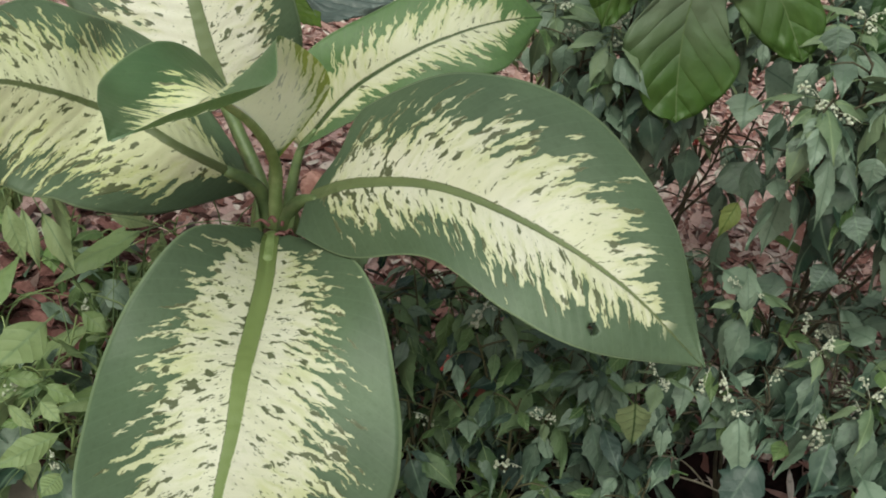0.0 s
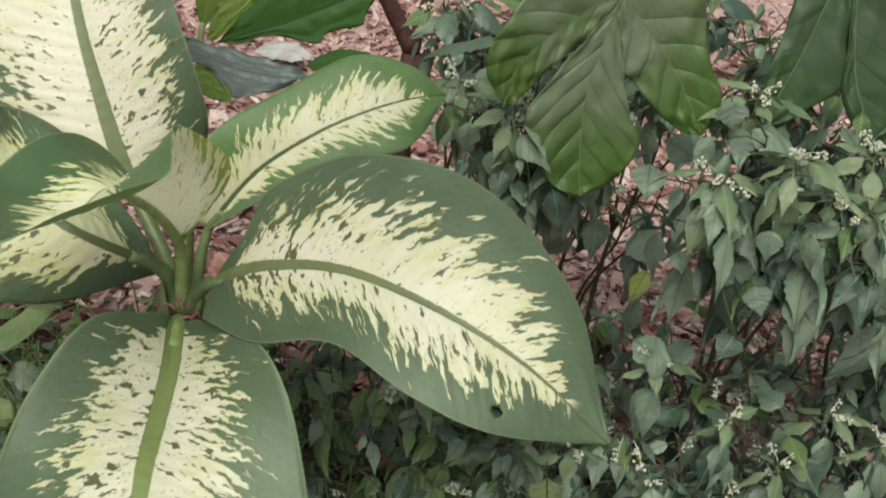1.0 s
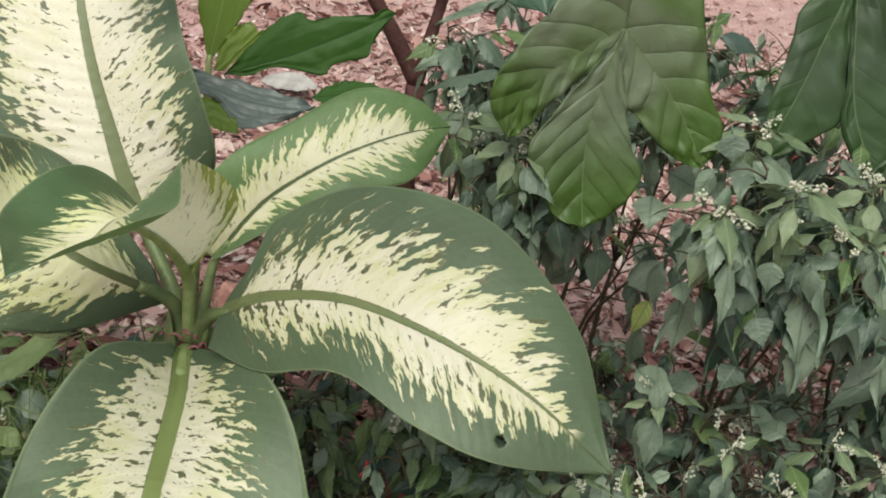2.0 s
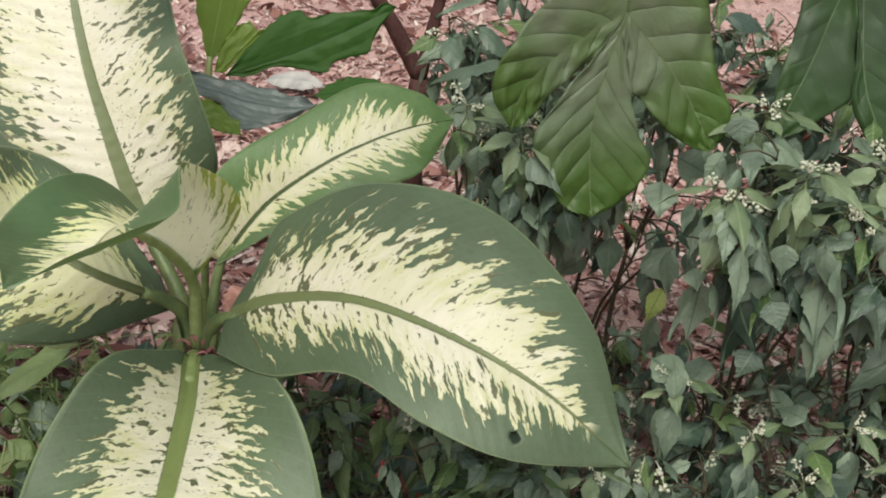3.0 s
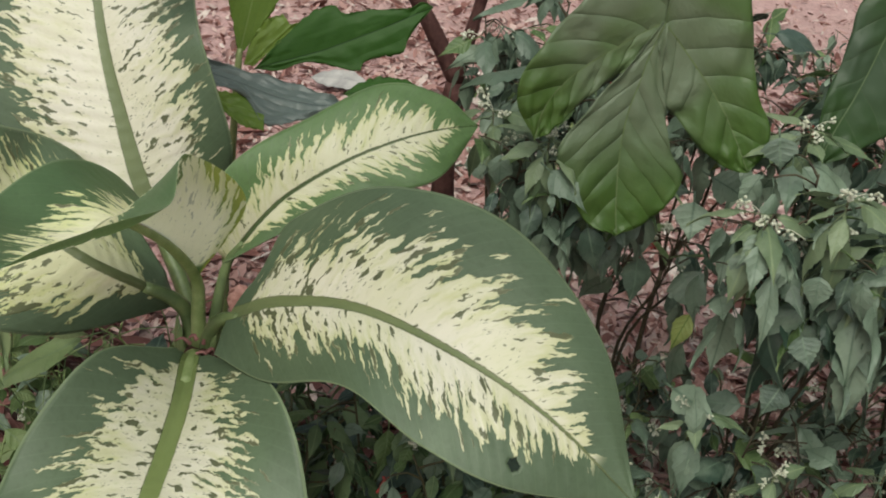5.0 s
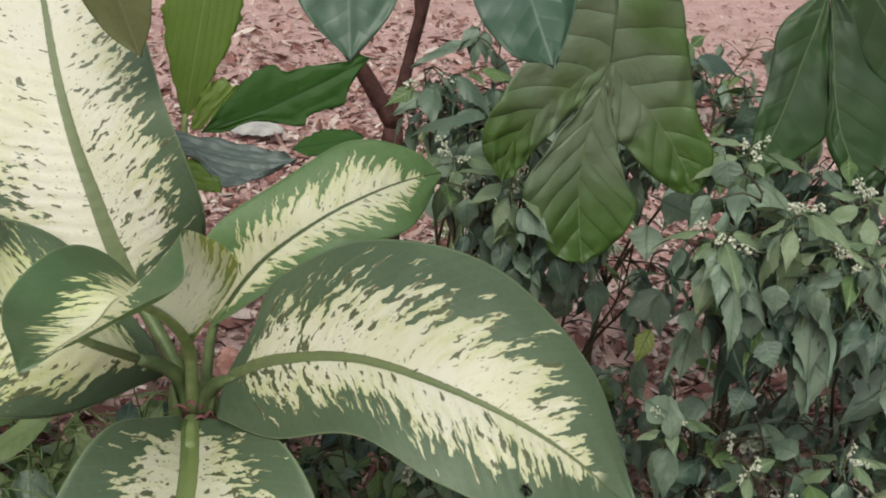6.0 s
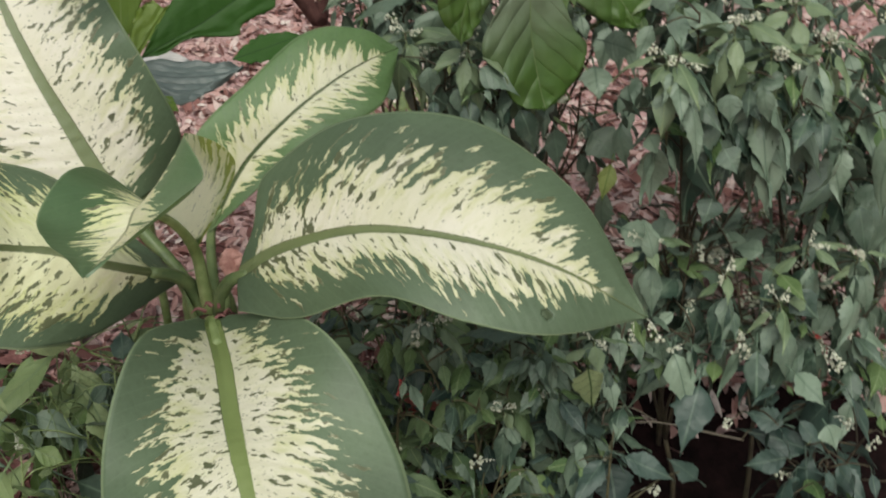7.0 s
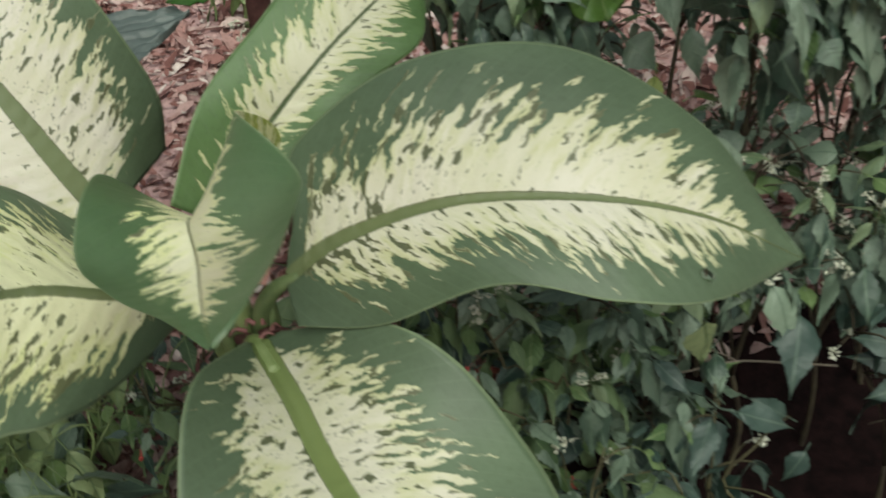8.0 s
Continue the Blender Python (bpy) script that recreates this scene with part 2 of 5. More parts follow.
def litter_material(name, shade=1.0):
    n = Nodes(name)
    r = n.island()
    ramp = n.tree.nodes.new("ShaderNodeValToRGB")
    n.put(ramp.inputs[0], r)
    e = ramp.color_ramp.elements
    e[0].color, e[1].color = (0.13, 0.052, 0.046, 1), (0.54, 0.37, 0.34, 1)
    for pos, col in ((0.22, (0.26, 0.12, 0.105)), (0.45, (0.40, 0.23, 0.21)), (0.7, (0.52, 0.345, 0.32)), (0.92, (0.66, 0.57, 0.53))):
        k = e.new(pos)
        k.color = (*col, 1)
    f = n.noise(n.coords(), 160.0, 4.0)
    c = n.mix(n.math("MULTIPLY", n.step(f, 0.5, 0.75), 0.5), ramp.outputs[0], (0.10, 0.05, 0.04))
    # shade below 1 mixes in dark red, for litter that lies in shade
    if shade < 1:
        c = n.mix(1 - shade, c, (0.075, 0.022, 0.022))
    n.bump(f, 0.0012)
    return n.end(c, 0.75, 0.3)


def soil_material():
    n = Nodes("red_soil")
    o = n.coords()
    f, g, broad = n.noise(o, 14.0, 7.0, 0.7), n.noise(o, 90.0, 6.0, 0.7), n.noise(o, 1.3, 5.0, 0.6)
    c = n.mix(n.step(f, 0.25, 0.78), (0.52, 0.32, 0.315), (0.71, 0.490, 0.480))
    c = n.mix(n.math("MULTIPLY", n.step(broad, 0.40, 0.70), 0.55), c, (0.44, 0.30, 0.27))
    c = n.mix(n.math("MULTIPLY", n.step(g, 0.5, 0.72), 0.7), c, (0.17, 0.08, 0.07))
    n.bump(g, 0.006)
    return n.end(c, 0.9, 0.2)


M_RIGHT = variegated("leaf_cream_streaked", 1.3, fineness=1.08, reach=0.58, start=0.09, stop=0.95, mottle=0.07, rib=0.0066, flecks=0.032, rib_colours=((0.12, 0.15, 0.065), (0.18, 0.21, 0.095)))
M_FRONT = variegated("leaf_cream_front", 4.1, reach=0.60, fineness=1.25, ragged=1.1, start=0.03, stop=1.05, rib=0.0115, sweep=0.25, flecks=0.022, rib_colours=((0.15, 0.20, 0.065), (0.22, 0.27, 0.10)))
M_LEFT = variegated("leaf_cream_left", 7.7, fineness=1.25, reach=0.70, rib=0.0050, stop=1.05, yellow=0.5, sweep=0.6, flecks=0.026, creams=((0.64, 0.62, 0.46), (0.50, 0.52, 0.23)), rib_colours=((0.085, 0.105, 0.045), (0.12, 0.145, 0.06)))
M_TOP = variegated("leaf_cream_top", 12.7, fineness=1.2, ragged=1.15, reach=0.72, rib=0.0084, stop=0.92, sweep=0.35, yellow=0.25, rib_colours=((0.135, 0.165, 0.080), (0.185, 0.220, 0.110)), flecks=0.012, creams=((0.69, 0.650, 0.560), (0.53, 0.53, 0.27)))
M_UPPER = variegated("leaf_cream_small", 15.2, fineness=1.5, reach=0.52, start=0.0, stop=0.92, rib=0.0022, sweep=0.6, yellow=0.55, flecks=-0.01, greens=((0.085, 0.150, 0.055), (0.125, 0.208, 0.075)), rib_colours=((0.05, 0.08, 0.03), (0.08, 0.12, 0.045)))
M_YOUNG = variegated("leaf_cream_young", 19.6, fineness=1.4, reach=0.42, start=0.06, stop=0.86, rib=0.0013, sweep=0.9, flecks=-0.02, yellow=0.35, gloss=0.8, greens=((0.060, 0.115, 0.050), (0.105, 0.170, 0.080)), right=(0.95, 0.52), through=(0.99, 0.97, 0.80), through_green=(0.22, 0.40, 0.08), creams=((0.90, 0.86, 0.66), (0.71, 0.74, 0.32)))
M_STALK = plain("fleshy_stalk", (0.17, 0.23, 0.075), (0.29, 0.35, 0.15), 40, 0.45, 0.5, 0.0006)
M_DARKSTALK = plain("dark_fleshy_stalk", (0.085, 0.125, 0.050), (0.165, 0.215, 0.085), 45, 0.45, 0.5, 0.0008)
M_BUSH = green_leaf("bush_leaf", (0.024, 0.052, 0.036), (0.225, 0.292, 0.212), 0.43, 0.55, 0.0085, (0.12, 0.175, 0.12), 0.15, seam=0.2, relief=0.0013, crinkle=0.75)
M_CREST = green_leaf("crest_leaf", (0.115, 0.170, 0.090), (0.240, 0.300, 0.180), 0.46, 0.45, 0.007, (0.22, 0.28, 0.15), 0.22, seam=0.3, relief=0.0010, crinkle=0.6)
# darker bush_leaf copy; shade low in the front growth is in its colour
M_TEAL = green_leaf("dark_bush_leaf", (0.018, 0.040, 0.031), (0.075, 0.115, 0.095), 0.46, 0.50, 0.0085, (0.09, 0.13, 0.10), 0.12, seam=0.2, relief=0.0013, crinkle=0.75)
M_HERB = green_leaf("herb_leaf", (0.040, 0.080, 0.032), (0.180, 0.250, 0.120), 0.50, 0.40, 0.0085, (0.17, 0.23, 0.11), 0.20, seam=0.2, relief=0.0013, crinkle=0.75)
M_LOW = green_leaf("low_leaf", (0.13, 0.21, 0.06), (0.30, 0.36, 0.18), 0.5, 0.4, 0.008, (0.2, 0.27, 0.13), 0.2, seam=0.5)
M_BIG = green_leaf("plain_leaf", (0.026, 0.062, 0.018), (0.048, 0.094, 0.028), 0.45, 0.40, 0.030, (0.13, 0.18, 0.09), 0.25, seam=0.4, relief=0.0016, sky_sheen=(0.055, 0.088, 0.050))
M_LOBED = green_leaf("lobed_leaf", (0.060, 0.122, 0.023), (0.104, 0.184, 0.038), 0.42, 0.50, 0.027, (0.15, 0.21, 0.085), 0.3, seam=0.45, sweep=0.85, relief=0.0032, sky_sheen=(0.185, 0.230, 0.150))
M_PALM = green_leaf("palm_leaf", (0.028, 0.092, 0.011), (0.046, 0.125, 0.018), 0.56, 0.35, 0.007, (0.020, 0.060, 0.010), 0.35, pleated=True, seam=0.6, relief=0.0003)
M_GLOSSY = green_leaf("glossy_leaf", (0.050, 0.095, 0.060), (0.080, 0.135, 0.092), 0.40, 0.5, 0.016, (0.13, 0.18, 0.14), 0.15, seam=0.25, relief=0.0005, sky_sheen=(0.120, 0.160, 0.140))
M_BARK = plain("brown_bark", (0.055, 0.022, 0.020), (0.11, 0.05, 0.045), 70, 0.8, 0.3, 0.003)
M_STEM = plain("dark_stem", (0.040, 0.030, 0.022), (0.085, 0.070, 0.042), 60, 0.7, 0.3, 0.0008)
M_TWIG = plain("twig", (0.06, 0.05, 0.03), (0.13, 0.12, 0.06), 60, 0.7, 0.3, 0.0008)
M_YELLOW = green_leaf("yellowing_leaf", (0.22, 0.28, 0.06), (0.30, 0.36, 0.12), 0.45, 0.5, 0.008, (0.14, 0.22, 0.05), 0.25)
M_VEINED = green_leaf("veined_leaf", (0.21, 0.28, 0.12), (0.30, 0.36, 0.18), 0.45, 0.45, 0.0075, (0.075, 0.125, 0.045), 0.25, seam=2.0, relief=0.0012)
M_OLIVE = green_leaf("withering_leaf", (0.105, 0.120, 0.045), (0.16, 0.165, 0.07), 0.5, 0.4, 0.014, (0.17, 0.17, 0.09), 0.2, seam=0.2, relief=0.0004)
M_SHOOT = green_leaf("young_bush_leaf", (0.085, 0.15, 0.055), (0.16, 0.23, 0.09), 0.45, 0.4, 0.005, (0.2, 0.27, 0.12), 0.25)
M_PALMPALE = green_leaf("palm_leaf_pale", (0.12, 0.20, 0.03), (0.17, 0.25, 0.04), 0.45, 0.4, 0.009, (0.2, 0.28, 0.08), 0.3, pleated=True, seam=0.5)
M_GREY = green_leaf("palm_leaf_grey", (0.095, 0.120, 0.112), (0.150, 0.185, 0.178), 0.40, 0.5, 0.009, (0.045, 0.065, 0.060), 0.1, relief=0.0016, seam=0.6, pleated=True)
M_FLOWER = plain("white_flower", (0.42, 0.43, 0.30), (0.74, 0.74, 0.64), 300, 0.6, 0.3, 0.0003)
M_BERRY = plain("red_berry", (0.32, 0.03, 0.03), (0.50, 0.07, 0.06), 100, 0.3, 0.5, 0.0002)
M_DRYRED = plain("red_dry_leaf", (0.16, 0.065, 0.060), (0.32, 0.15, 0.14), 60, 0.7, 0.3, 0.001)
M_PINKDRY = plain("pink_dry_leaf", (0.30, 0.13, 0.11), (0.62, 0.36, 0.32), 70, 0.7, 0.3, 0.001)
M_SALMON = plain("salmon_dry_leaf", (0.22, 0.060, 0.050), (0.42, 0.14, 0.115), 60, 0.7, 0.3, 0.001)
M_DRYTWIG = plain("dry_twig", (0.16, 0.13, 0.10), (0.26, 0.22, 0.18), 80, 0.8, 0.3, 0.0006)
# darker than real soil: shade under the bushes is in this colour
M_SHADE_SOIL = plain("shaded_soil", (0.005, 0.003, 0.003), (0.017, 0.008, 0.008), 45, 0.95, 0.08, 0.006)
M_SCRAP = plain("pale_dry_leaf", (0.26, 0.25, 0.25), (0.44, 0.42, 0.41), 30, 0.6, 0.3, 0.002)
M_STONE = plain("pale_stone", (0.42, 0.33, 0.27), (0.56, 0.47, 0.40), 25, 0.7, 0.3, 0.001)
M_BLOCKER = plain("blocker_plaster", (0.10, 0.10, 0.08), (0.19, 0.18, 0.15), 3, 0.9, 0.2, 0.004)
M_SOIL = soil_material()
M_LITTER = litter_material("dry_litter")
# red litter again, with the shade under the plants in its colour
M_DARKLITTER = litter_material("shaded_litter", 0.28)


# ---- ground ----
def ground_height(x, y):
    dip = 1.0 / (1.0 + math.exp(min(max((y - 1.10) * 9.0, -30.0), 30.0)))
    return -0.20 * dip + 0.012 * noise.noise(Vector((x * 4, y * 4, 0))) + 0.006 * noise.noise(Vector((x * 14, y * 14, 3)))


def make_ground():
    bm = bmesh.new()
    xs = [-60, -15, -6, -3] + [-2 + 0.05 * i for i in range(81)] + [3, 6, 15, 60]
    ys = [-60, -10, -3] + [-1 + 0.05 * i for i in range(111)] + [5.5, 7, 12, 30, 80]
    grid = [[bm.verts.new((x, y, ground_height(x, y))) for x in xs] for y in ys]
    for r0, r1 in zip(grid, grid[1:]):
        for i in range(len(xs) - 1):
            bm.faces.new((r0[i], r0[i + 1], r1[i + 1], r1[i]))
    return tagged(mesh_object("ground", bm, M_SOIL), "reddish bare earth strewn with dry leaves", "ground", kind="structure")


make_ground()


def make_litter(name, count, seed, long, wide, label, even=False, material=None, patch=None):
    """Curled dry leaves and chips that lie over the earth."""
    rnd = random.Random(seed)
    verts, faces = [], []
    for _ in range(count):
        x, y = (rnd.uniform(-3.6, 3.6), rnd.uniform(-1.5, 6.5)) if even else (rnd.gauss(0.2, 0.85), rnd.gauss(1.9, 0.75))
        if patch:
            x, y = rnd.gauss(patch[0], patch[2]), rnd.gauss(patch[1], patch[3])
        elif (x - 0.20) ** 2 / 0.80 + (y - 0.5) ** 2 / 0.38 < 1:
            continue
        L, W = long * rnd.uniform(0.45, 1.3), wide * rnd.uniform(0.5, 1.3)
        m = Matrix.Translation((x, y, ground_height(x, y) + rnd.uniform(0.002, 0.012))) @ Euler((rnd.gauss(0, 0.4), rnd.gauss(0, 0.4), rnd.uniform(0, 6.3))).to_matrix().to_4x4()
        cup = rnd.uniform(-0.4, 0.8)
        k = len(verts)
        for u, half in ((-1, 0.08), (-0.5, 0.75), (0.2, 1.0), (0.7, 0.6), (1, 0.05)):
            for v in (-1, 0, 1):
                verts.append(m @ Vector((u * L, v * half * W * rnd.uniform(0.8, 1.1), cup * W * (v * v * half - 0.3) + 0.18 * L * u * u * cup)))
        for i in range(4):
            for j in range(2):
                q = k + i * 3 + j
                faces.append((q, q + 1, q + 4, q + 3))
    data = bpy.data.meshes.new(name)
    data.from_pydata(verts, [], faces)
    data.materials.append(material or M_LITTER)
    data.shade_smooth()
    return tagged(new(name, data), label, "leaf litter", kind="stuff")


make_litter("leaf_litter", 30000, 5, 0.011, 0.0045, "pinkish brown chips of dry leaf on the earth")
make_litter("scattered_litter", 12000, 7, 0.014, 0.006, "scattered dry leaf bits over the bare earth", True)
make_litter("dry_leaves", 3000, 6, 0.030, 0.012, "curled reddish brown dry leaves on the earth")
make_litter("fallen_leaves", 1500, 8, 0.026, 0.011, "dark red fallen leaves, colour deepened for shade under the plants", material=M_DARKLITTER, patch=(-0.50, 1.12, 0.22, 0.17))
make_litter("fallen_chips", 1800, 10, 0.022, 0.009, "mixed pale and dark red leaf chips under the bushes", patch=(0.36, 1.32, 0.26, 0.12))
make_litter("fallen_leaf_bits", 900, 9, 0.020, 0.008, "dark red leaf bits, colour deepened for shade round the stem foot", material=M_DARKLITTER, patch=(-0.12, 1.17, 0.20, 0.08))

def make_shade_sheet():
    """Thin layer over earth, uneven rim; near-black colour stands for shade under the plants."""
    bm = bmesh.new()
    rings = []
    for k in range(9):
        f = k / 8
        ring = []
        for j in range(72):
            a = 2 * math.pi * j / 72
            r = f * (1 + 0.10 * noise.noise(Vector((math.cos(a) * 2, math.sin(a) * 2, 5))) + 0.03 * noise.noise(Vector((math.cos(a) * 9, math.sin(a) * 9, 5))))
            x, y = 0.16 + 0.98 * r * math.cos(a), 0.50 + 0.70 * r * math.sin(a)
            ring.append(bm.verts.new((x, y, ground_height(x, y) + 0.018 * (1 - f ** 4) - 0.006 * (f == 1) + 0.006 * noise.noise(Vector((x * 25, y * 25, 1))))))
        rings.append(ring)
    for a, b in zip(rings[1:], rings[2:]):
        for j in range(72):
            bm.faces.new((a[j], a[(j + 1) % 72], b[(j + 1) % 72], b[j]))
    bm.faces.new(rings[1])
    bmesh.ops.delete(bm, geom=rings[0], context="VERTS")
    return tagged(mesh_object("shade_sheet", bm, M_SHADE_SOIL), "near-black sheet on the earth that stands for shade under plants", "soil", kind="structure")


make_shade_sheet()


# ---- walls added out of view to block low sky light ----
def make_sky_blocker(name, x0, x1, y0, y1, h):
    bm = bmesh.new()
    bmesh.ops.create_cube(bm, size=1, matrix=Matrix.Translation(((x0 + x1) / 2, (y0 + y1) / 2, h / 2 - 0.15)) @ Matrix.Diagonal((x1 - x0, y1 - y0, h + 0.3, 1)))
    bmesh.ops.bevel(bm, geom=bm.edges[:], offset=0.02, segments=2, affect="EDGES")
    return tagged(mesh_object(name, bm, M_BLOCKER, smooth=False), "added unseen wall that blocks low sky light", "wall", kind="structure")


make_sky_blocker("sky_blocker_north", -4.2, 4.2, 7.0, 7.25, 3.2)
make_sky_blocker("sky_blocker_west", -4.45, -4.2, -3.0, 7.25, 3.2)
make_sky_blocker("sky_blocker_east", 4.2, 4.45, -3.0, 7.25, 3.2)


# ---- leaves ----
def blade(name, sections, material, parent, label="", rows=60, cols=12, arch=0.0, ripple=0.0015, seed=0.0, hole=None, torn=0.0, thickness=0.0011, pleat=0.0):
    """A broad leaf through cross sections: (midrib, left margin, right margin) from its foot to its tip."""
    bm = bmesh.new()
    uv, metric = bm.loops.layers.uv.new("leaf"), bm.loops.layers.uv.new("metric")
    mid, left, right = ([s[k] for s in sections] for k in range(3))
    grid, info, length, last = [], {}, 0.0, None
    for i in range(rows + 1):
        t = i / rows
        c, l, r = spline(mid, t), spline(left, t), spline(right, t)
        tan = (spline(mid, min(t + 0.01, 1)) - spline(mid, max(t - 0.01, 0))).normalized()
        across = r - l
        up = across.cross(tan)
        up = up.normalized() if up.length > 1e-7 else Vector((0, 0, 1))
        length += (c - last).length if last else 0.0
        last = c
        row = []
        for j in range(-cols, cols + 1):
            v = j / cols
            edge = l if v < 0 else r
            a = abs(v)
            w = max((edge - c).length, 0.0003)
            if torn and a == 1.0:
                edge = c + (edge - c) * (1 - torn * (0.5 + 0.5 * math.sin(t * 70 + seed) * math.sin(t * 31 + 2 * seed)) - (1.6 * torn * min(1, 2 * t) * ((t * 11 + 0.4 * v + 0.3 * math.sin(t * 17)) % 1.0) ** 2 if pleat else 0))
            q = c.lerp(edge, a)
            bulge = arch[v > 0] if isinstance(arch, tuple) else arch
            q += up * (bulge * w * 4 * a * (1 - a) * 0.5 * (math.sin(math.pi * t) if isinstance(arch, tuple) else 1))
            q += up * ripple * a * noise.noise(Vector((t * 8, v * 2.5, seed))) * 1.6
            q += up * pleat * min(1, 6 * t) * math.sin(v * w * 2 * math.pi / 0.013 + 3 * noise.noise(Vector((t * 3, v, seed))))
            q += up * ripple * 0.16 * math.sin((length - 0.6 * a * w) * 2 * math.pi / 0.022) * min(1, a * 4) * (1 - a)
            b = bm.verts.new(q)
            info[b] = ((t, v), (length, v * w))
            row.append(b)
        grid.append(row)
    if hole:
        spot = min(info, key=lambda b: (b.co - Vector(hole[0])).length).co
    for r0, r1 in zip(grid, grid[1:]):
        for j in range(2 * cols):
            if hole and (sum((x.co for x in (r0[j], r0[j + 1], r1[j], r1[j + 1])), Vector()) / 4 - spot).length < hole[1]:
                continue
            f = bm.faces.new((r0[j], r0[j + 1], r1[j + 1], r1[j]))
            for loop in f.loops:
                loop[uv].uv, loop[metric].uv = info[loop.vert]
    ob = mesh_object(name, bm, material, parent, label)
    if thickness:
        thick = ob.modifiers.new("thickness", "SOLIDIFY")
        thick.thickness, thick.offset = thickness, -1
    return ob


def lobe(foot, tip, side, width, fat=0.45, sag=0.0, n=7):
    """Cross sections of a plain leaf or lobe: foot, tip, the way its right margin lies, half width and where it is widest."""
    foot, tip, side = Vector(foot), Vector(tip), Vector(side).normalized()
    out = []
    for i in range(n + 1):
        s = i / n
        a, b = fat * 1.6, (1 - fat) * 1.6
        w = width * (max(s, 0.0) ** a) * ((1 - s) ** b) / ((fat ** a) * ((1 - fat) ** b))
        c = foot.lerp(tip, s) + Vector((0, 0, sag * 4 * s * (1 - s)))
        out.append((c, c - side * w, c + side * w))
    return out


def flat_sections(at, right, down, rows, bend=0.0, lift=0.0):
    """Sections of a lobe that lies in a hanging plane: rows of (midrib, left, right), each as (across, down) from the joint; the outer parts fall back by bend."""
    at, right, down = Vector(at), Vector(right).normalized(), Vector(down).normalized()
    back = right.cross(down)
    return [tuple(at + right * x + down * y - back * (lift + bend * (x * x + 0.5 * y * y)) for x, y in row) for row in rows]


# ---- dumb cane ----
RIGHT = [
    ((-0.178, 0.882, 0.331), (-0.158, 0.906, 0.360), (-0.182, 0.852, 0.309)),
    ((-0.133, 0.871, 0.357), (-0.137, 0.943, 0.399), (-0.133, 0.814, 0.317)),
    ((-0.065, 0.832, 0.384), (-0.054, 0.912, 0.456), (-0.066, 0.765, 0.357)),
    ((0.013, 0.785, 0.386), (0.047, 0.867, 0.455), (-0.002, 0.718, 0.349)),
    ((0.089, 0.754, 0.361), (0.125, 0.810, 0.394), (0.065, 0.707, 0.330)),
    ((0.158, 0.732, 0.313), (0.159, 0.731, 0.314), (0.157, 0.732, 0.312)),
]
FRONT = [
    ((-0.210, 0.879, 0.286), (-0.219, 0.864, 0.303), (-0.191, 0.871, 0.295)),
    ((-0.203, 0.826, 0.271), (-0.266, 0.820, 0.320), (-0.134, 0.822, 0.316)),
    ((-0.201, 0.769, 0.258), (-0.296, 0.764, 0.292), (-0.098, 0.772, 0.300)),
    ((-0.198, 0.714, 0.257), (-0.308, 0.714, 0.257), (-0.074, 0.724, 0.253)),
    ((-0.194, 0.667, 0.240), (-0.303, 0.653, 0.240), (-0.065, 0.693, 0.219)),
    ((-0.194, 0.621, 0.215), (-0.290, 0.590, 0.230), (-0.069, 0.665, 0.185)),
    ((-0.192, 0.570, 0.185), (-0.262, 0.540, 0.205), (-0.105, 0.605, 0.155)),
    ((-0.188, 0.500, 0.140), (-0.189, 0.500, 0.140), (-0.187, 0.500, 0.140)),
]
LEFT = [
    ((-0.233, 0.909, 0.323), (-0.250, 0.940, 0.329), (-0.238, 0.920, 0.308)),
    ((-0.287, 0.886, 0.358), (-0.308, 0.985, 0.372), (-0.309, 0.867, 0.301)),
    ((-0.329, 0.888, 0.377), (-0.338, 0.985, 0.408), (-0.356, 0.828, 0.319)),
    ((-0.363, 0.885, 0.388), (-0.374, 0.982, 0.426), (-0.380, 0.818, 0.331)),
    ((-0.390, 0.862, 0.407), (-0.394, 0.943, 0.448), (-0.401, 0.811, 0.334)),
    ((-0.424, 0.835, 0.423), (-0.431, 0.918, 0.464), (-0.421, 0.809, 0.342)),
    ((-0.455, 0.800, 0.430), (-0.458, 0.875, 0.458), (-0.445, 0.775, 0.360)),
    ((-0.485, 0.765, 0.430), (-0.485, 0.800, 0.450), (-0.475, 0.750, 0.385)),
    ((-0.515, 0.735, 0.420), (-0.515, 0.736, 0.420), (-0.515, 0.734, 0.420)),
]
TOP = [
    ((-0.277, 0.991, 0.355), (-0.335, 0.954, 0.337), (-0.217, 1.038, 0.373)),
    ((-0.296, 1.001, 0.399), (-0.376, 0.977, 0.372), (-0.214, 1.028, 0.423)),
    ((-0.314, 1.016, 0.443), (-0.415, 0.998, 0.411), (-0.230, 1.025, 0.479)),
    ((-0.334, 1.039, 0.488), (-0.449, 1.019, 0.454), (-0.249, 1.038, 0.524)),
    ((-0.353, 1.071, 0.537), (-0.465, 1.048, 0.511), (-0.267, 1.081, 0.552)),
    ((-0.371, 1.113, 0.595), (-0.472, 1.079, 0.577), (-0.295, 1.138, 0.597)),
    ((-0.392, 1.165, 0.650), (-0.462, 1.130, 0.645), (-0.345, 1.190, 0.645)),
    ((-0.420, 1.230, 0.705), (-0.421, 1.230, 0.705), (-0.419, 1.230, 0.705)),
]
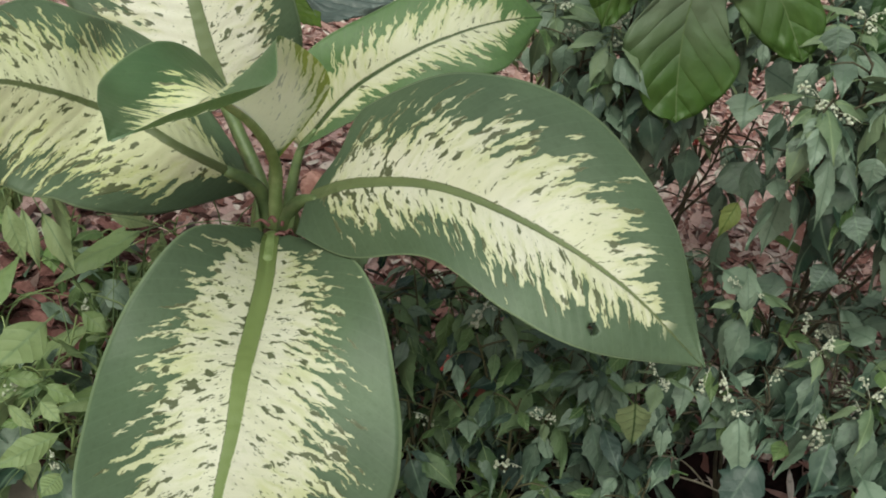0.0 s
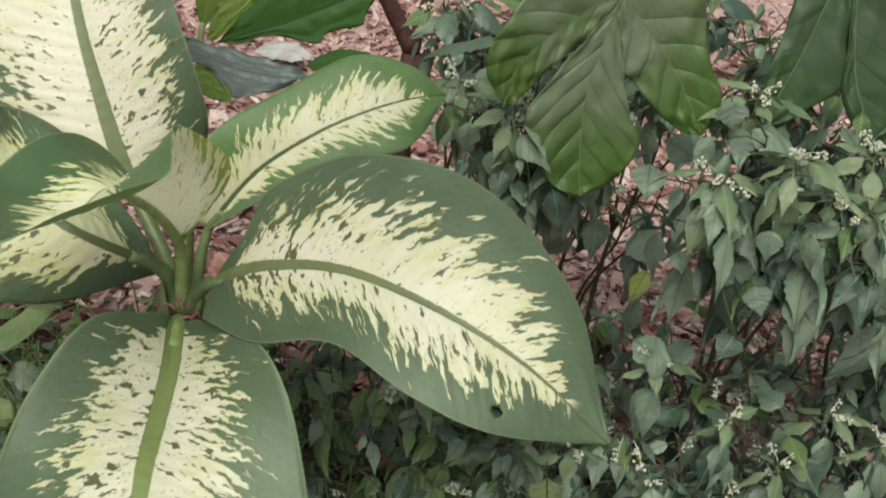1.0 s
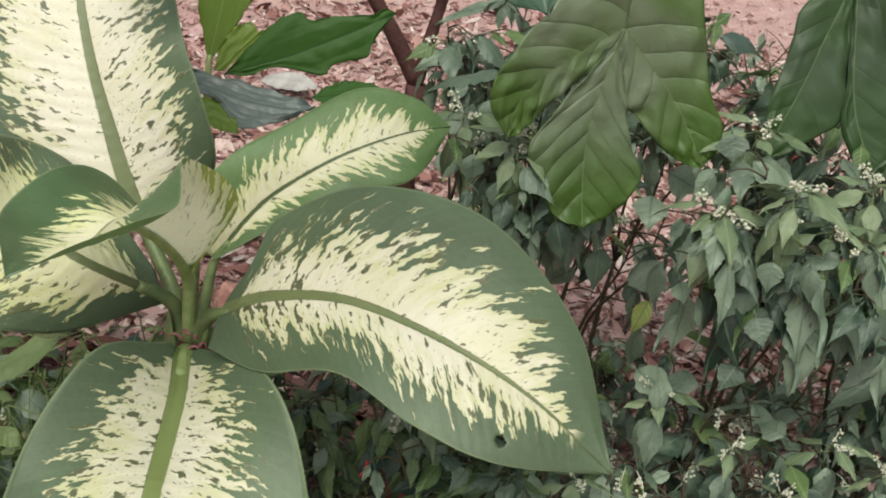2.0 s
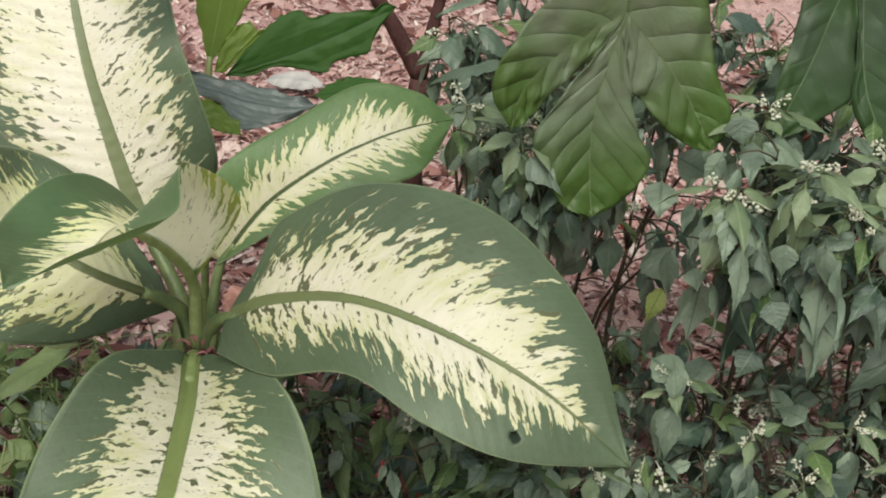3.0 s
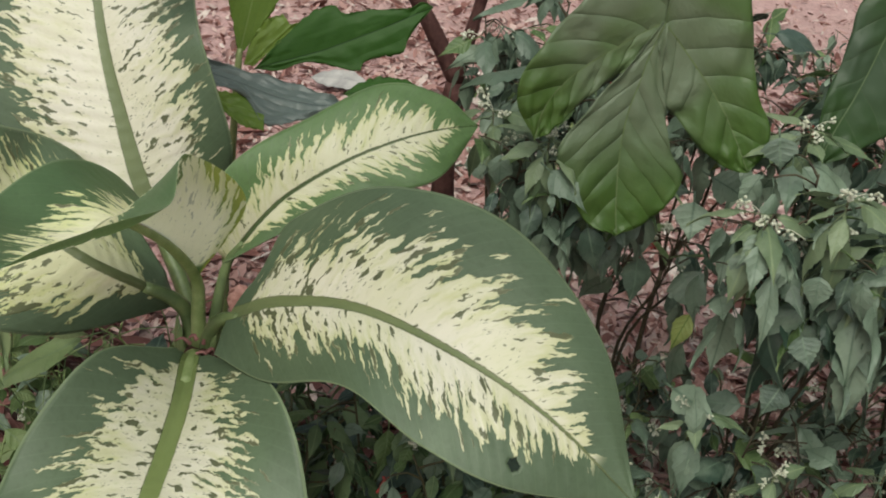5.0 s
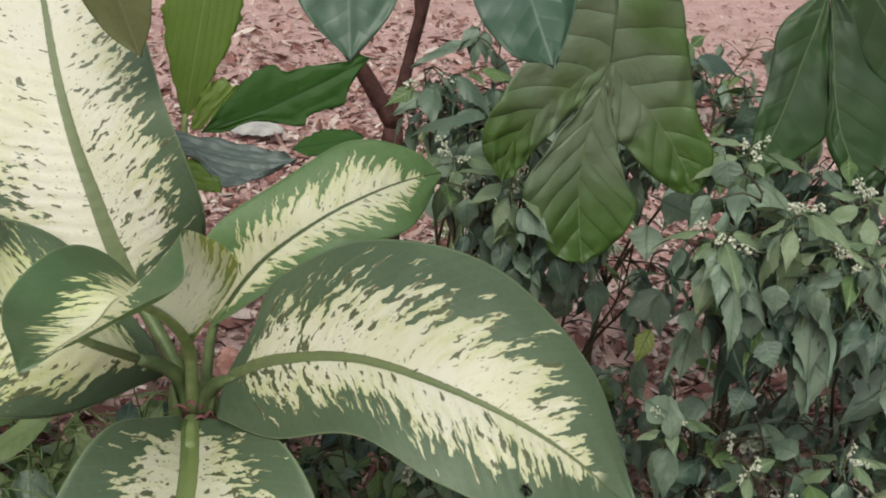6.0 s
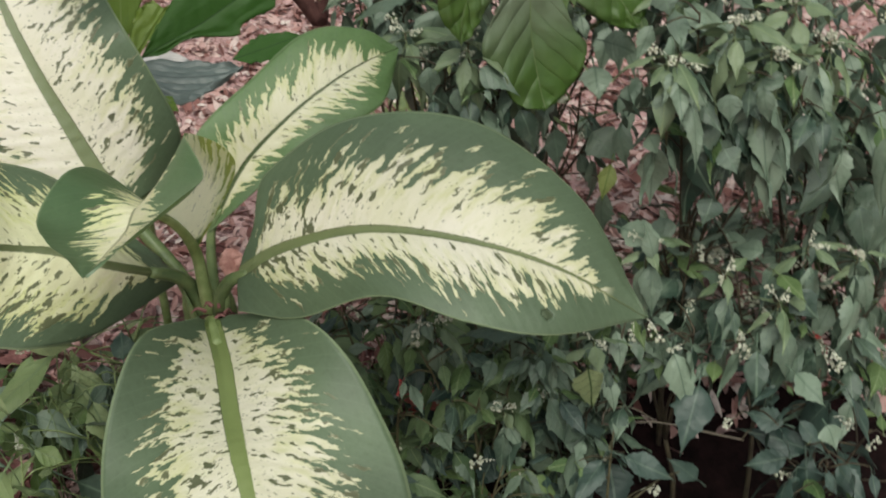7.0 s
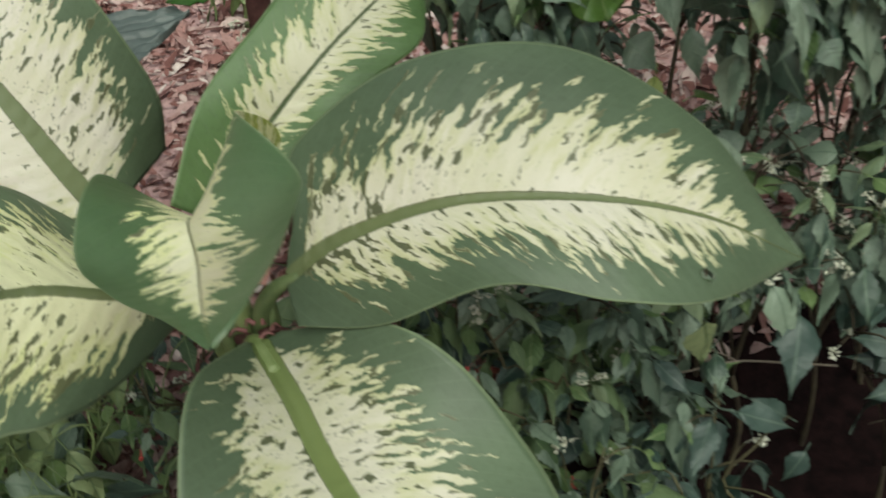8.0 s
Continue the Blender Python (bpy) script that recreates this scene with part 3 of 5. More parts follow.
UPPER = [
    ((-0.198, 0.955, 0.341), (-0.235, 0.950, 0.375), (-0.200, 0.950, 0.342)),
    ((-0.158, 0.964, 0.399), (-0.194, 0.975, 0.436), (-0.136, 0.946, 0.390)),
    ((-0.106, 0.969, 0.443), (-0.134, 1.000, 0.474), (-0.079, 0.950, 0.425)),
    ((-0.058, 0.983, 0.467), (-0.082, 1.019, 0.503), (-0.030, 0.959, 0.439)),
    ((-0.021, 1.003, 0.475), (-0.031, 1.025, 0.499), (-0.008, 0.985, 0.452)),
    ((0.007, 1.023, 0.474), (0.008, 1.024, 0.475), (0.008, 1.023, 0.474)),
]
YOUNG = [
    ((-0.213, 0.905, 0.350), (-0.216, 0.907, 0.352), (-0.210, 0.904, 0.352)),
    ((-0.224, 0.862, 0.405), (-0.268, 0.885, 0.440), (-0.165, 0.874, 0.443)),
    ((-0.244, 0.803, 0.450), (-0.292, 0.818, 0.483), (-0.200, 0.828, 0.497)),
    ((-0.252, 0.749, 0.458), (-0.311, 0.755, 0.479), (-0.189, 0.750, 0.495)),
    ((-0.261, 0.699, 0.470), (-0.302, 0.707, 0.483), (-0.206, 0.699, 0.503)),
    ((-0.267, 0.660, 0.481), (-0.284, 0.665, 0.488), (-0.235, 0.654, 0.504)),
    ((-0.270, 0.636, 0.488), (-0.271, 0.635, 0.487), (-0.270, 0.636, 0.488)),
]


def make_dumb_cane():
    root = thing("dumb_cane", "dumb cane with broad cream and green streaked leaves", "plant", at=(-0.22, 0.97, ground_height(-0.22, 0.97)))
    made = [
        blade("leaf", RIGHT, M_RIGHT, root, rows=170, cols=36, arch=0.10, seed=1, hole=((0.064, 0.722, 0.338), 0.0046)),
        blade("leaf", FRONT, M_FRONT, root, rows=90, cols=20, arch=0.06, seed=2),
        blade("leaf", LEFT, M_LEFT, root, rows=90, cols=18, arch=0.05, seed=3),
        blade("leaf", TOP, M_TOP, root, rows=90, cols=18, arch=0.05, seed=4),
        blade("leaf", UPPER, M_UPPER, root, rows=80, cols=16, arch=0.08, seed=5),
        blade("leaf", YOUNG, M_YOUNG, root, "half-rolled young leaf", rows=80, cols=16, arch=(0.10, 0.10), seed=6, thickness=0),
    ]
    made.append(blade("leaf", lobe((-0.315, 1.01, 0.74), (-0.262, 1.005, 0.577), (0.9, 0.1, 0.3), 0.032, 0.5), M_OLIVE, root, "withering olive-brown leaf", rows=40, cols=8, arch=0.2, seed=7))
    core = Vector((-0.208, 0.912, 0.255))
    stalks = (
        ([core, (-0.211, 0.908, 0.305), (-0.213, 0.905, 0.348), (-0.224, 0.858, 0.403), (-0.243, 0.808, 0.446)], 0.0080, 0.0026, M_STALK),
        ([core + Vector((0.008, -0.008, 0.0)), (-0.198, 0.896, 0.296), (-0.186, 0.886, 0.322), (-0.168, 0.878, 0.331)], 0.0085, 0.0048, M_DARKSTALK),
        ([core + Vector((0, -0.010, -0.005)), (-0.209, 0.897, 0.268), (-0.209, 0.880, 0.282), (-0.206, 0.850, 0.276)], 0.0095, 0.0072, M_STALK),
        ([core + Vector((-0.008, 0, 0)), (-0.221, 0.920, 0.295), (-0.233, 0.911, 0.320), (-0.255, 0.899, 0.336)], 0.0095, 0.0052, M_DARKSTALK),
        ([core + Vector((-0.010, 0.015, 0)), (-0.232, 0.950, 0.295), (-0.262, 0.980, 0.335), (-0.280, 0.993, 0.360)], 0.0085, 0.0060, M_DARKSTALK),
        ([core + Vector((0.005, 0.010, 0)), (-0.203, 0.938, 0.295), (-0.198, 0.953, 0.338), (-0.185, 0.958, 0.360)], 0.0070, 0.0030, M_DARKSTALK),
    )
    for points, r0, r1, skin in stalks:
        made.append(part("stalk", tube(bmesh.new(), points, r0, r1, 12, 16, 0.06), skin, root))
    # the oldest stalks end in clasping wings round the stem
    for foot, tip, side, width in (((-0.222, 0.915, 0.235), (-0.231, 0.912, 0.305), (0.5, -0.8, 0.1), 0.013), ((-0.198, 0.902, 0.240), (-0.188, 0.889, 0.312), (0.6, 0.7, 0.0), 0.012)):
        made.append(blade("sheath", lobe(foot, tip, side, width, 0.4), M_DARKSTALK, root, "green clasping leaf sheath", rows=24, cols=6, arch=0.9, ripple=0.001, seed=3))
    made.append(part("stem", tube(bmesh.new(), [(-0.22, 0.985, ground_height(-0.22, 0.985) - 0.02), (-0.225, 0.965, 0.08), (-0.215, 0.935, 0.19), core + Vector((0, 0, 0.012))], 0.015, 0.016, 12, 16, 0.15), M_STALK, root, "thick green stem"))
    sheath = bmesh.new()
    for k in range(5):
        a = k * 1.3
        c = core + Vector((0.012 * math.cos(a), -0.012 + 0.008 * math.sin(a), 0.012 + 0.004 * k))
        tube(sheath, [c, c + Vector((0.012, -0.008, 0.004)), c + Vector((0.026, -0.010, -0.003))], 0.004, 0.001, 6, 5)
    made.append(part("sheath", sheath, M_BARK, root, "withered brown leaf sheath"))
    scraps = bmesh.new()
    for k, (x, z) in enumerate(((-0.212, 0.292), (-0.206, 0.298), (-0.200, 0.296), (-0.196, 0.290), (-0.208, 0.286))):
        c = Vector((x, 0.888 - 0.002 * k, z))
        tube(scraps, [c, c + Vector((0.004 * (k - 2), 0.002, 0.004)), c + Vector((0.007 * (k - 2), -0.002, 0.002))], 0.0022, 0.0006, 5, 5, 0.5)
    made.append(part("withered_scrap", scraps, M_DRYRED, root, "ragged red-brown scraps of an old leaf sheath"))
    for ob in made:
        ob.location = -root.location


make_dumb_cane()


# ---- broad-leaved sapling ----
LOBE_WEST = (
    ((0.0000, 0.0000), (-0.0043, 0.0210), (-0.0051, -0.0738)),
    ((-0.0199, 0.0129), (-0.0200, 0.0351), (-0.0470, -0.0527)),
    ((-0.0395, 0.0273), (-0.0339, 0.0531), (-0.0729, -0.0124)),
    ((-0.0570, 0.0406), (-0.0481, 0.0636), (-0.0880, 0.0108)),
    ((-0.0719, 0.0541), (-0.0618, 0.0792), (-0.1043, 0.0344)),
    ((-0.0841, 0.0694), (-0.0736, 0.0917), (-0.1149, 0.0576)),
    ((-0.0912, 0.0853), (-0.0831, 0.1009), (-0.1112, 0.0813)),
    ((-0.0938, 0.1066), (-0.0938, 0.1066), (-0.0938, 0.1066)),
)
LOBE_MIDDLE = (
    ((0.0000, 0.0000), (0.0020, -0.0002), (-0.0022, -0.0007)),
    ((-0.0076, 0.0288), (0.0062, 0.0348), (-0.0218, 0.0338)),
    ((-0.0111, 0.0517), (0.0163, 0.0692), (-0.0407, 0.0598)),
    ((-0.0153, 0.0724), (0.0183, 0.0819), (-0.0556, 0.0842)),
    ((-0.0169, 0.0959), (0.0271, 0.1057), (-0.0720, 0.1133)),
    ((-0.0158, 0.1221), (0.0420, 0.1257), (-0.0626, 0.1345)),
    ((-0.0127, 0.1514), (0.0309, 0.1539), (-0.0481, 0.1601)),
    ((-0.0097, 0.1703), (0.0158, 0.1708), (-0.0315, 0.1761)),
    ((-0.0070, 0.1828), (-0.0070, 0.1828), (-0.0070, 0.1828)),
)
LOBE_EAST = (
    ((0.0000, 0.0000), (-0.0051, -0.0738), (-0.0013, 0.0207)),
    ((0.0198, 0.0184), (0.0480, -0.0710), (0.0069, 0.0422)),
    ((0.0374, 0.0355), (0.0685, -0.0213), (0.0150, 0.0678)),
    ((0.0529, 0.0511), (0.0785, 0.0120), (0.0277, 0.0773)),
    ((0.0666, 0.0672), (0.0915, 0.0486), (0.0485, 0.0973)),
    ((0.0786, 0.0848), (0.1062, 0.0731), (0.0675, 0.1087)),
    ((0.0880, 0.0998), (0.1065, 0.0980), (0.0820, 0.1143)),
    ((0.0958, 0.1130), (0.0958, 0.1130), (0.0958, 0.1130)),
)
SECOND_WEST = (
    ((-0.0086, 0.0107), (-0.0086, 0.0107), (-0.0086, 0.0107)),
    ((-0.0159, 0.0567), (0.0004, 0.0549), (-0.0504, 0.0550)),
    ((-0.0222, 0.0860), (0.0083, 0.0884), (-0.0534, 0.0893)),
    ((-0.0273, 0.1152), (0.0145, 0.1225), (-0.0544, 0.1209)),
    ((-0.0342, 0.1448), (0.0174, 0.1526), (-0.0603, 0.1445)),
    ((-0.0415, 0.1687), (-0.0020, 0.1738), (-0.0590, 0.1704)),
    ((-0.0466, 0.1896), (-0.0249, 0.1935), (-0.0554, 0.1904)),
    ((-0.0496, 0.2081), (-0.0496, 0.2081), (-0.0496, 0.2081)),
)
SECOND_EAST = (
    ((-0.0086, 0.0107), (-0.0086, 0.0107), (-0.0086, 0.0107)),
    ((0.0029, 0.0546), (0.0179, 0.0358), (-0.0009, 0.0550)),
    ((0.0100, 0.0825), (0.0453, 0.0758), (0.0058, 0.0887)),
    ((0.0187, 0.1163), (0.0742, 0.0989), (0.0119, 0.1228)),
    ((0.0291, 0.1444), (0.0893, 0.1327), (0.0172, 0.1556)),
    ((0.0420, 0.1668), (0.0912, 0.1592), (0.0315, 0.1796)),
    ((0.0558, 0.1863), (0.0833, 0.1839), (0.0507, 0.1957)),
    ((0.0708, 0.2048), (0.0708, 0.2048), (0.0708, 0.2048)),
)


def make_sapling():
    root = thing("sapling", "forked brown sapling with large lobed green leaves", "tree", at=(-0.028, 1.43, ground_height(-0.028, 1.43)))
    made = []
    fork = (-0.027, 1.425, 0.375)
    made.append(part("trunk", tube(bmesh.new(), [(-0.028, 1.43, -0.03), (-0.024, 1.43, 0.15), (-0.030, 1.425, 0.28), fork], 0.017, 0.014, 10, 14, 0.25), M_BARK, root))
    made.append(part("branch", tube(bmesh.new(), [fork, (-0.062, 1.425, 0.435), (-0.110, 1.42, 0.515), (-0.16, 1.40, 0.66), (-0.15, 1.30, 0.86)], 0.012, 0.007, 8, 16, 0.2), M_BARK, root))
    made.append(part("branch", tube(bmesh.new(), [fork, (-0.018, 1.425, 0.43), (-0.002, 1.42, 0.515), (0.03, 1.38, 0.66), (0.15, 1.20, 0.83), (0.28, 1.12, 0.86), (0.42, 1.13, 0.84)], 0.009, 0.004, 8, 24, 0.2), M_BARK, root))
    made.append(part("branch", tube(bmesh.new(), [(-0.001, 1.42, 0.515), (-0.006, 1.42, 0.56), (-0.010, 1.41, 0.66), (-0.005, 1.40, 0.80)], 0.006, 0.004, 8, 12, 0.2), M_BARK, root))
    leaf = part("leaf", tube(bmesh.new(), [(0.15, 1.20, 0.82), (0.165, 1.08, 0.78), (0.158, 1.01, 0.70), (0.150, 1.0, 0.624)], 0.003, 0.002, 6, 10), M_STALK, root, "large drooping lobed leaf")
    made.append(leaf)
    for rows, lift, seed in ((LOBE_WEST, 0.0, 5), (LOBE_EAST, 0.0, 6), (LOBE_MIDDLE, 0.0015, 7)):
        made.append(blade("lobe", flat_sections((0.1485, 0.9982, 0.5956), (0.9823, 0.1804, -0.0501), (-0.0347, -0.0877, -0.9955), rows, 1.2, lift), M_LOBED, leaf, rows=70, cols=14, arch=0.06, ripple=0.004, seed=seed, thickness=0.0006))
    leaf2 = part("leaf", tube(bmesh.new(), [(0.42, 1.13, 0.84), (0.41, 1.14, 0.76), (0.392, 1.12, 0.65)], 0.003, 0.002, 6, 8), M_STALK, root, "large drooping lobed leaf")
    made.append(leaf2)
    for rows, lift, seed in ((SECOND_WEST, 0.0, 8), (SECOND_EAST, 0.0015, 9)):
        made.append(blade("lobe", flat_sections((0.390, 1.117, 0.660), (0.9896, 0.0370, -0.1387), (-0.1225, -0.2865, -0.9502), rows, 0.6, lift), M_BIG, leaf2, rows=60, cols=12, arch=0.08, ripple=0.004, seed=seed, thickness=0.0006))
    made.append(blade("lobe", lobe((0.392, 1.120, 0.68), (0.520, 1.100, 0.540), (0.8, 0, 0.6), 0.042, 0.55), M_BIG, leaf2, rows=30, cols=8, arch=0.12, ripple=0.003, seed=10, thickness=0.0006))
    made.append(part("branch", tube(bmesh.new(), [(-0.15, 1.30, 0.86), (-0.11, 1.10, 0.97), (-0.07, 0.90, 1.02), (-0.04, 0.78, 1.00)], 0.007, 0.004, 8, 16, 0.2), M_BARK, root))
    made.append(part("leaf_stalk", tube(bmesh.new(), [(-0.05, 0.82, 1.01), (-0.075, 0.79, 0.93), (-0.090, 0.760, 0.838)], 0.0025, 0.002, 6, 8), M_STALK, root))
    made.append(part("leaf_stalk", tube(bmesh.new(), [(-0.04, 0.78, 1.00), (-0.01, 0.79, 0.90), (0.009, 0.781, 0.768)], 0.0025, 0.002, 6, 8), M_STALK, root))
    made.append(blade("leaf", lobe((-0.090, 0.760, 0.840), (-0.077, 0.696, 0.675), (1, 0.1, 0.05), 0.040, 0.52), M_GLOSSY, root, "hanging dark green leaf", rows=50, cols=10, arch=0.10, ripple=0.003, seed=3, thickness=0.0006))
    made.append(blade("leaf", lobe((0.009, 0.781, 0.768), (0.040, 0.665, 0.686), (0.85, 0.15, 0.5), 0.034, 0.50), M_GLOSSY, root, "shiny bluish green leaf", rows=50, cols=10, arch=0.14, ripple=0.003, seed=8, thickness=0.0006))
    for ob in made:
        if ob.parent == root:
            ob.location = -root.location


make_sapling()


# ---- fishtail palm ----
FISHTAIL = (
    ((-0.0009, -0.0024), (-0.0009, -0.0024), (-0.0009, -0.0024)),
    ((0.0242, -0.0007), (0.0279, -0.0191), (0.0242, 0.0085)),
    ((0.0518, 0.0019), (0.0548, -0.0329), (0.0557, 0.0104)),
    ((0.0798, 0.0039), (0.0836, -0.0425), (0.0798, 0.0223)),
    ((0.1084, 0.0040), (0.1090, -0.0436), (0.1083, 0.0416)),
    ((0.1301, 0.0037), (0.1177, -0.0291), (0.1212, 0.0344)),
    ((0.1519, 0.0033), (0.1408, -0.0240), (0.1466, 0.0361)),
    ((0.1738, 0.0024), (0.1698, -0.0153), (0.1655, 0.0396)),
    ((0.1922, 0.0014), (0.1921, -0.0078), (0.1779, 0.0258)),
    ((0.2069, 0.0006), (0.2072, -0.0098), (0.2015, 0.0092)),
    ((0.2180, -0.0002), (0.2180, -0.0002), (0.2180, -0.0002)),
)


def make_palm():
    root = thing("fishtail_palm", "young fishtail palm with ragged wedge leaflets", "palm", at=(-0.29, 1.33, ground_height(-0.29, 1.33)))
    made = [part("stem", tube(bmesh.new(), [(-0.29, 1.33, -0.03), (-0.285, 1.32, 0.2), (-0.278, 1.316, 0.38), (-0.277, 1.321, 0.415)], 0.006, 0.0035, 8, 14), M_STALK, root)]
    made.append(blade("leaflet", flat_sections((-0.255, 1.310, 0.395), (0.8836, 0.2478, 0.3974), (0.4562, -0.2635, -0.8500), FISHTAIL, 0.0), M_PALM, root, rows=110, cols=16, arch=0.12, ripple=0.003, seed=2, torn=0.13, thickness=0.0006))
    made.append(blade("leaflet", [
        ((-0.267, 1.311, 0.400), (-0.270, 1.311, 0.400), (-0.258, 1.311, 0.400)),
        ((-0.255, 1.317, 0.412), (-0.266, 1.322, 0.426), (-0.239, 1.321, 0.419)),
        ((-0.240, 1.325, 0.428), (-0.252, 1.333, 0.452), (-0.224, 1.329, 0.436)),
        ((-0.222, 1.334, 0.447), (-0.233, 1.338, 0.458), (-0.213, 1.337, 0.450)),
    ], M_PALMPALE, root, rows=40, cols=8, torn=0.12, seed=4, thickness=0.0006, pleat=0.0008))
    made.append(blade("leaflet", lobe((-0.278, 1.320, 0.405), (-0.245, 1.385, 0.62), (1, 0.1, -0.1), 0.050, 0.68), M_PALMPALE, root, rows=30, cols=6, torn=0.15, seed=6, thickness=0.0006))
    made.append(blade("leaflet", [
        ((-0.335, 1.265, 0.405), (-0.337, 1.282, 0.412), (-0.333, 1.250, 0.398)),
        ((-0.291, 1.254, 0.405), (-0.297, 1.272, 0.415), (-0.286, 1.240, 0.398)),
        ((-0.254, 1.245, 0.401), (-0.258, 1.267, 0.412), (-0.250, 1.229, 0.394)),
        ((-0.219, 1.235, 0.396), (-0.218, 1.261, 0.409), (-0.215, 1.195, 0.376)),
        ((-0.187, 1.231, 0.394), (-0.184, 1.253, 0.405), (-0.185, 1.206, 0.382)),
        ((-0.161, 1.231, 0.394), (-0.160, 1.245, 0.401), (-0.166, 1.221, 0.389)),
        ((-0.140, 1.237, 0.397), (-0.140, 1.240, 0.398), (-0.141, 1.235, 0.396)),
    ], M_GREY, root, "grey-green pleated leaflet that shines", rows=80, cols=16, arch=-0.1, ripple=0.006, torn=0.12, seed=8, thickness=0.0006))
    made.append(blade("leaflet", [
        ((-0.276, 1.224, 0.386), (-0.280, 1.236, 0.393), (-0.268, 1.212, 0.380)),
        ((-0.250, 1.218, 0.384), (-0.254, 1.238, 0.394), (-0.246, 1.196, 0.372)),
        ((-0.224, 1.215, 0.382), (-0.226, 1.240, 0.394), (-0.218, 1.190, 0.370)),
    ], M_PALMPALE, root, rows=30, cols=8, seed=9, thickness=0.0006, torn=0.1, pleat=0.0008))
    made.append(blade("leaflet", lobe((-0.150, 1.30, 0.385), (-0.065, 1.30, 0.405), (0.2, -0.8, -0.5), 0.022, 0.5), M_PALM, root, rows=24, cols=6, torn=0.3, seed=10, thickness=0.0006))
    for ob in made:
        ob.location = -root.location


make_palm()


# ---- undergrowth ----
def small_leaf(name, length, width, material, fold, curve, seed, serrate=0.0, fat=0.32):
    """A pointed oval leaf with its stalk, from the origin along x, its upper face to z."""
    bm = bmesh.new()
    uv, metric = bm.loops.layers.uv.new("leaf"), bm.loops.layers.uv.new("metric")
    info, grid, n = {}, [], 17
    rnd = random.Random(seed)
    for i in range(n + 1):
        s = i / n
        a, b = fat * 2.8, (1 - fat) * 2.8
        w = 0.22 * width * ((s / fat) ** 0.75 if s < fat else ((1 - s) / (1 - fat)) ** 1.2)
        w += 0.78 * width * (s ** a) * ((1 - s) ** b) / ((fat ** a) * ((1 - fat) ** b))
        sides = [w * (1 + 1.6 * rnd.uniform(-serrate, serrate) + 0.6 * serrate * (-1) ** i) for _ in range(2)]
        x = 0.28 * length + s * length
        z = -curve * length * s * s
        row = []
        for v in (-1, -0.5, 0, 0.5, 1):
            w = sides[0] if v < 0 else sides[1]
            d = abs(v) * w
            b = bm.verts.new((x + 0.10 * d, v * w, z + fold * d - 2.0 * d * d / max(width, 0.001) * 0.25 + 0.03 * length * math.sin(7 * s + seed * 1.7 + 2.4 * v)))
            info[b] = ((s, v), (s * length, v * w))
            row.append(b)
        grid.append(row)
    for r0, r1 in zip(grid, grid[1:]):
        for j in range(4):
            f = bm.faces.new((r0[j], r0[j + 1], r1[j + 1], r1[j]))
            for loop in f.loops:
                loop[uv].uv, loop[metric].uv = info[loop.vert]
    tube(bm, [(0, 0, 0), (0.15 * length, 0, 0.01 * length), (0.30 * length, 0, 0)], 0.0008, 0.0006, 3, 2)
    data = bpy.data.meshes.new(name)
    bm.to_mesh(data)
    bm.free()
    data.shade_smooth()
    data.materials.append(material)
    data["length"], data["width"] = length, width
    return data


BUSH_SHAPES = ((0.054, 0.0130, 0.30, 0.35), (0.046, 0.0105, 0.40, 0.20), (0.062, 0.0145, 0.25, 0.45), (0.038, 0.0088, 0.45, 0.25), (0.052, 0.0135, 0.20, 0.60), (0.032, 0.0078, 0.35, 0.20), (0.058, 0.0120, 0.45, 0.10), (0.044, 0.0125, 0.15, 0.75))
BUSH_LEAVES = [small_leaf("leaf", L, W, M_BUSH, f, c, i, 0.07, 0.28 + 0.04 * (i % 3)) for i, (L, W, f, c) in enumerate(BUSH_SHAPES)]
DARK_LEAVES = [small_leaf("leaf", L, W, M_TEAL, f, c, i + 100, 0.07, 0.30 + 0.04 * (i % 3)) for i, (L, W, f, c) in enumerate(BUSH_SHAPES)]
HERB_KIT = [small_leaf("leaf", L, W, M_HERB, f, c, i + 80, 0.07, 0.30 + 0.04 * (i % 3)) for i, (L, W, f, c) in enumerate(BUSH_SHAPES[::2])] + BUSH_LEAVES[1::2] + DARK_LEAVES[:2]
SHOOT_LEAVES = [small_leaf("leaf", L, W, M_SHOOT, 0.35, c, i + 60, 0.04) for i, (L, W, c) in enumerate(((0.034, 0.0085, 0.25), (0.026, 0.0065, 0.1), (0.042, 0.010, 0.4)))]
CREST_LEAVES = [small_leaf("leaf", L, W, M_CREST, f, c, i + 120, 0.05, 0.36) for i, (L, W, f, c) in enumerate(((0.044, 0.0100, 0.30, 0.25), (0.034, 0.0085, 0.35, 0.15), (0.050, 0.0105, 0.20, 0.45)))]
PALE_LEAF = small_leaf("leaf", 0.05, 0.013, M_YELLOW, 0.3, 0.3, 50, 0.04)
VEINED_LEAF = small_leaf("leaf", 0.05, 0.013, M_VEINED, 0.15, 0.2, 51, 0.06, 0.35)
LOW_LEAVES = [small_leaf("leaf", L, W, M_LOW, f, c, i + 20, 0.03, 0.45) for i, (L, W, f, c) in enumerate((
    (0.062, 0.0120, 0.2, 0.3), (0.044, 0.0115, 0.3, 0.2), (0.078, 0.0125, 0.25, 0.45), (0.036, 0.0100, 0.2, 0.2)))]


def ball(bm, at, r):
    bmesh.ops.create_icosphere(bm, subdivisions=1, radius=r, matrix=Matrix.Translation(at))


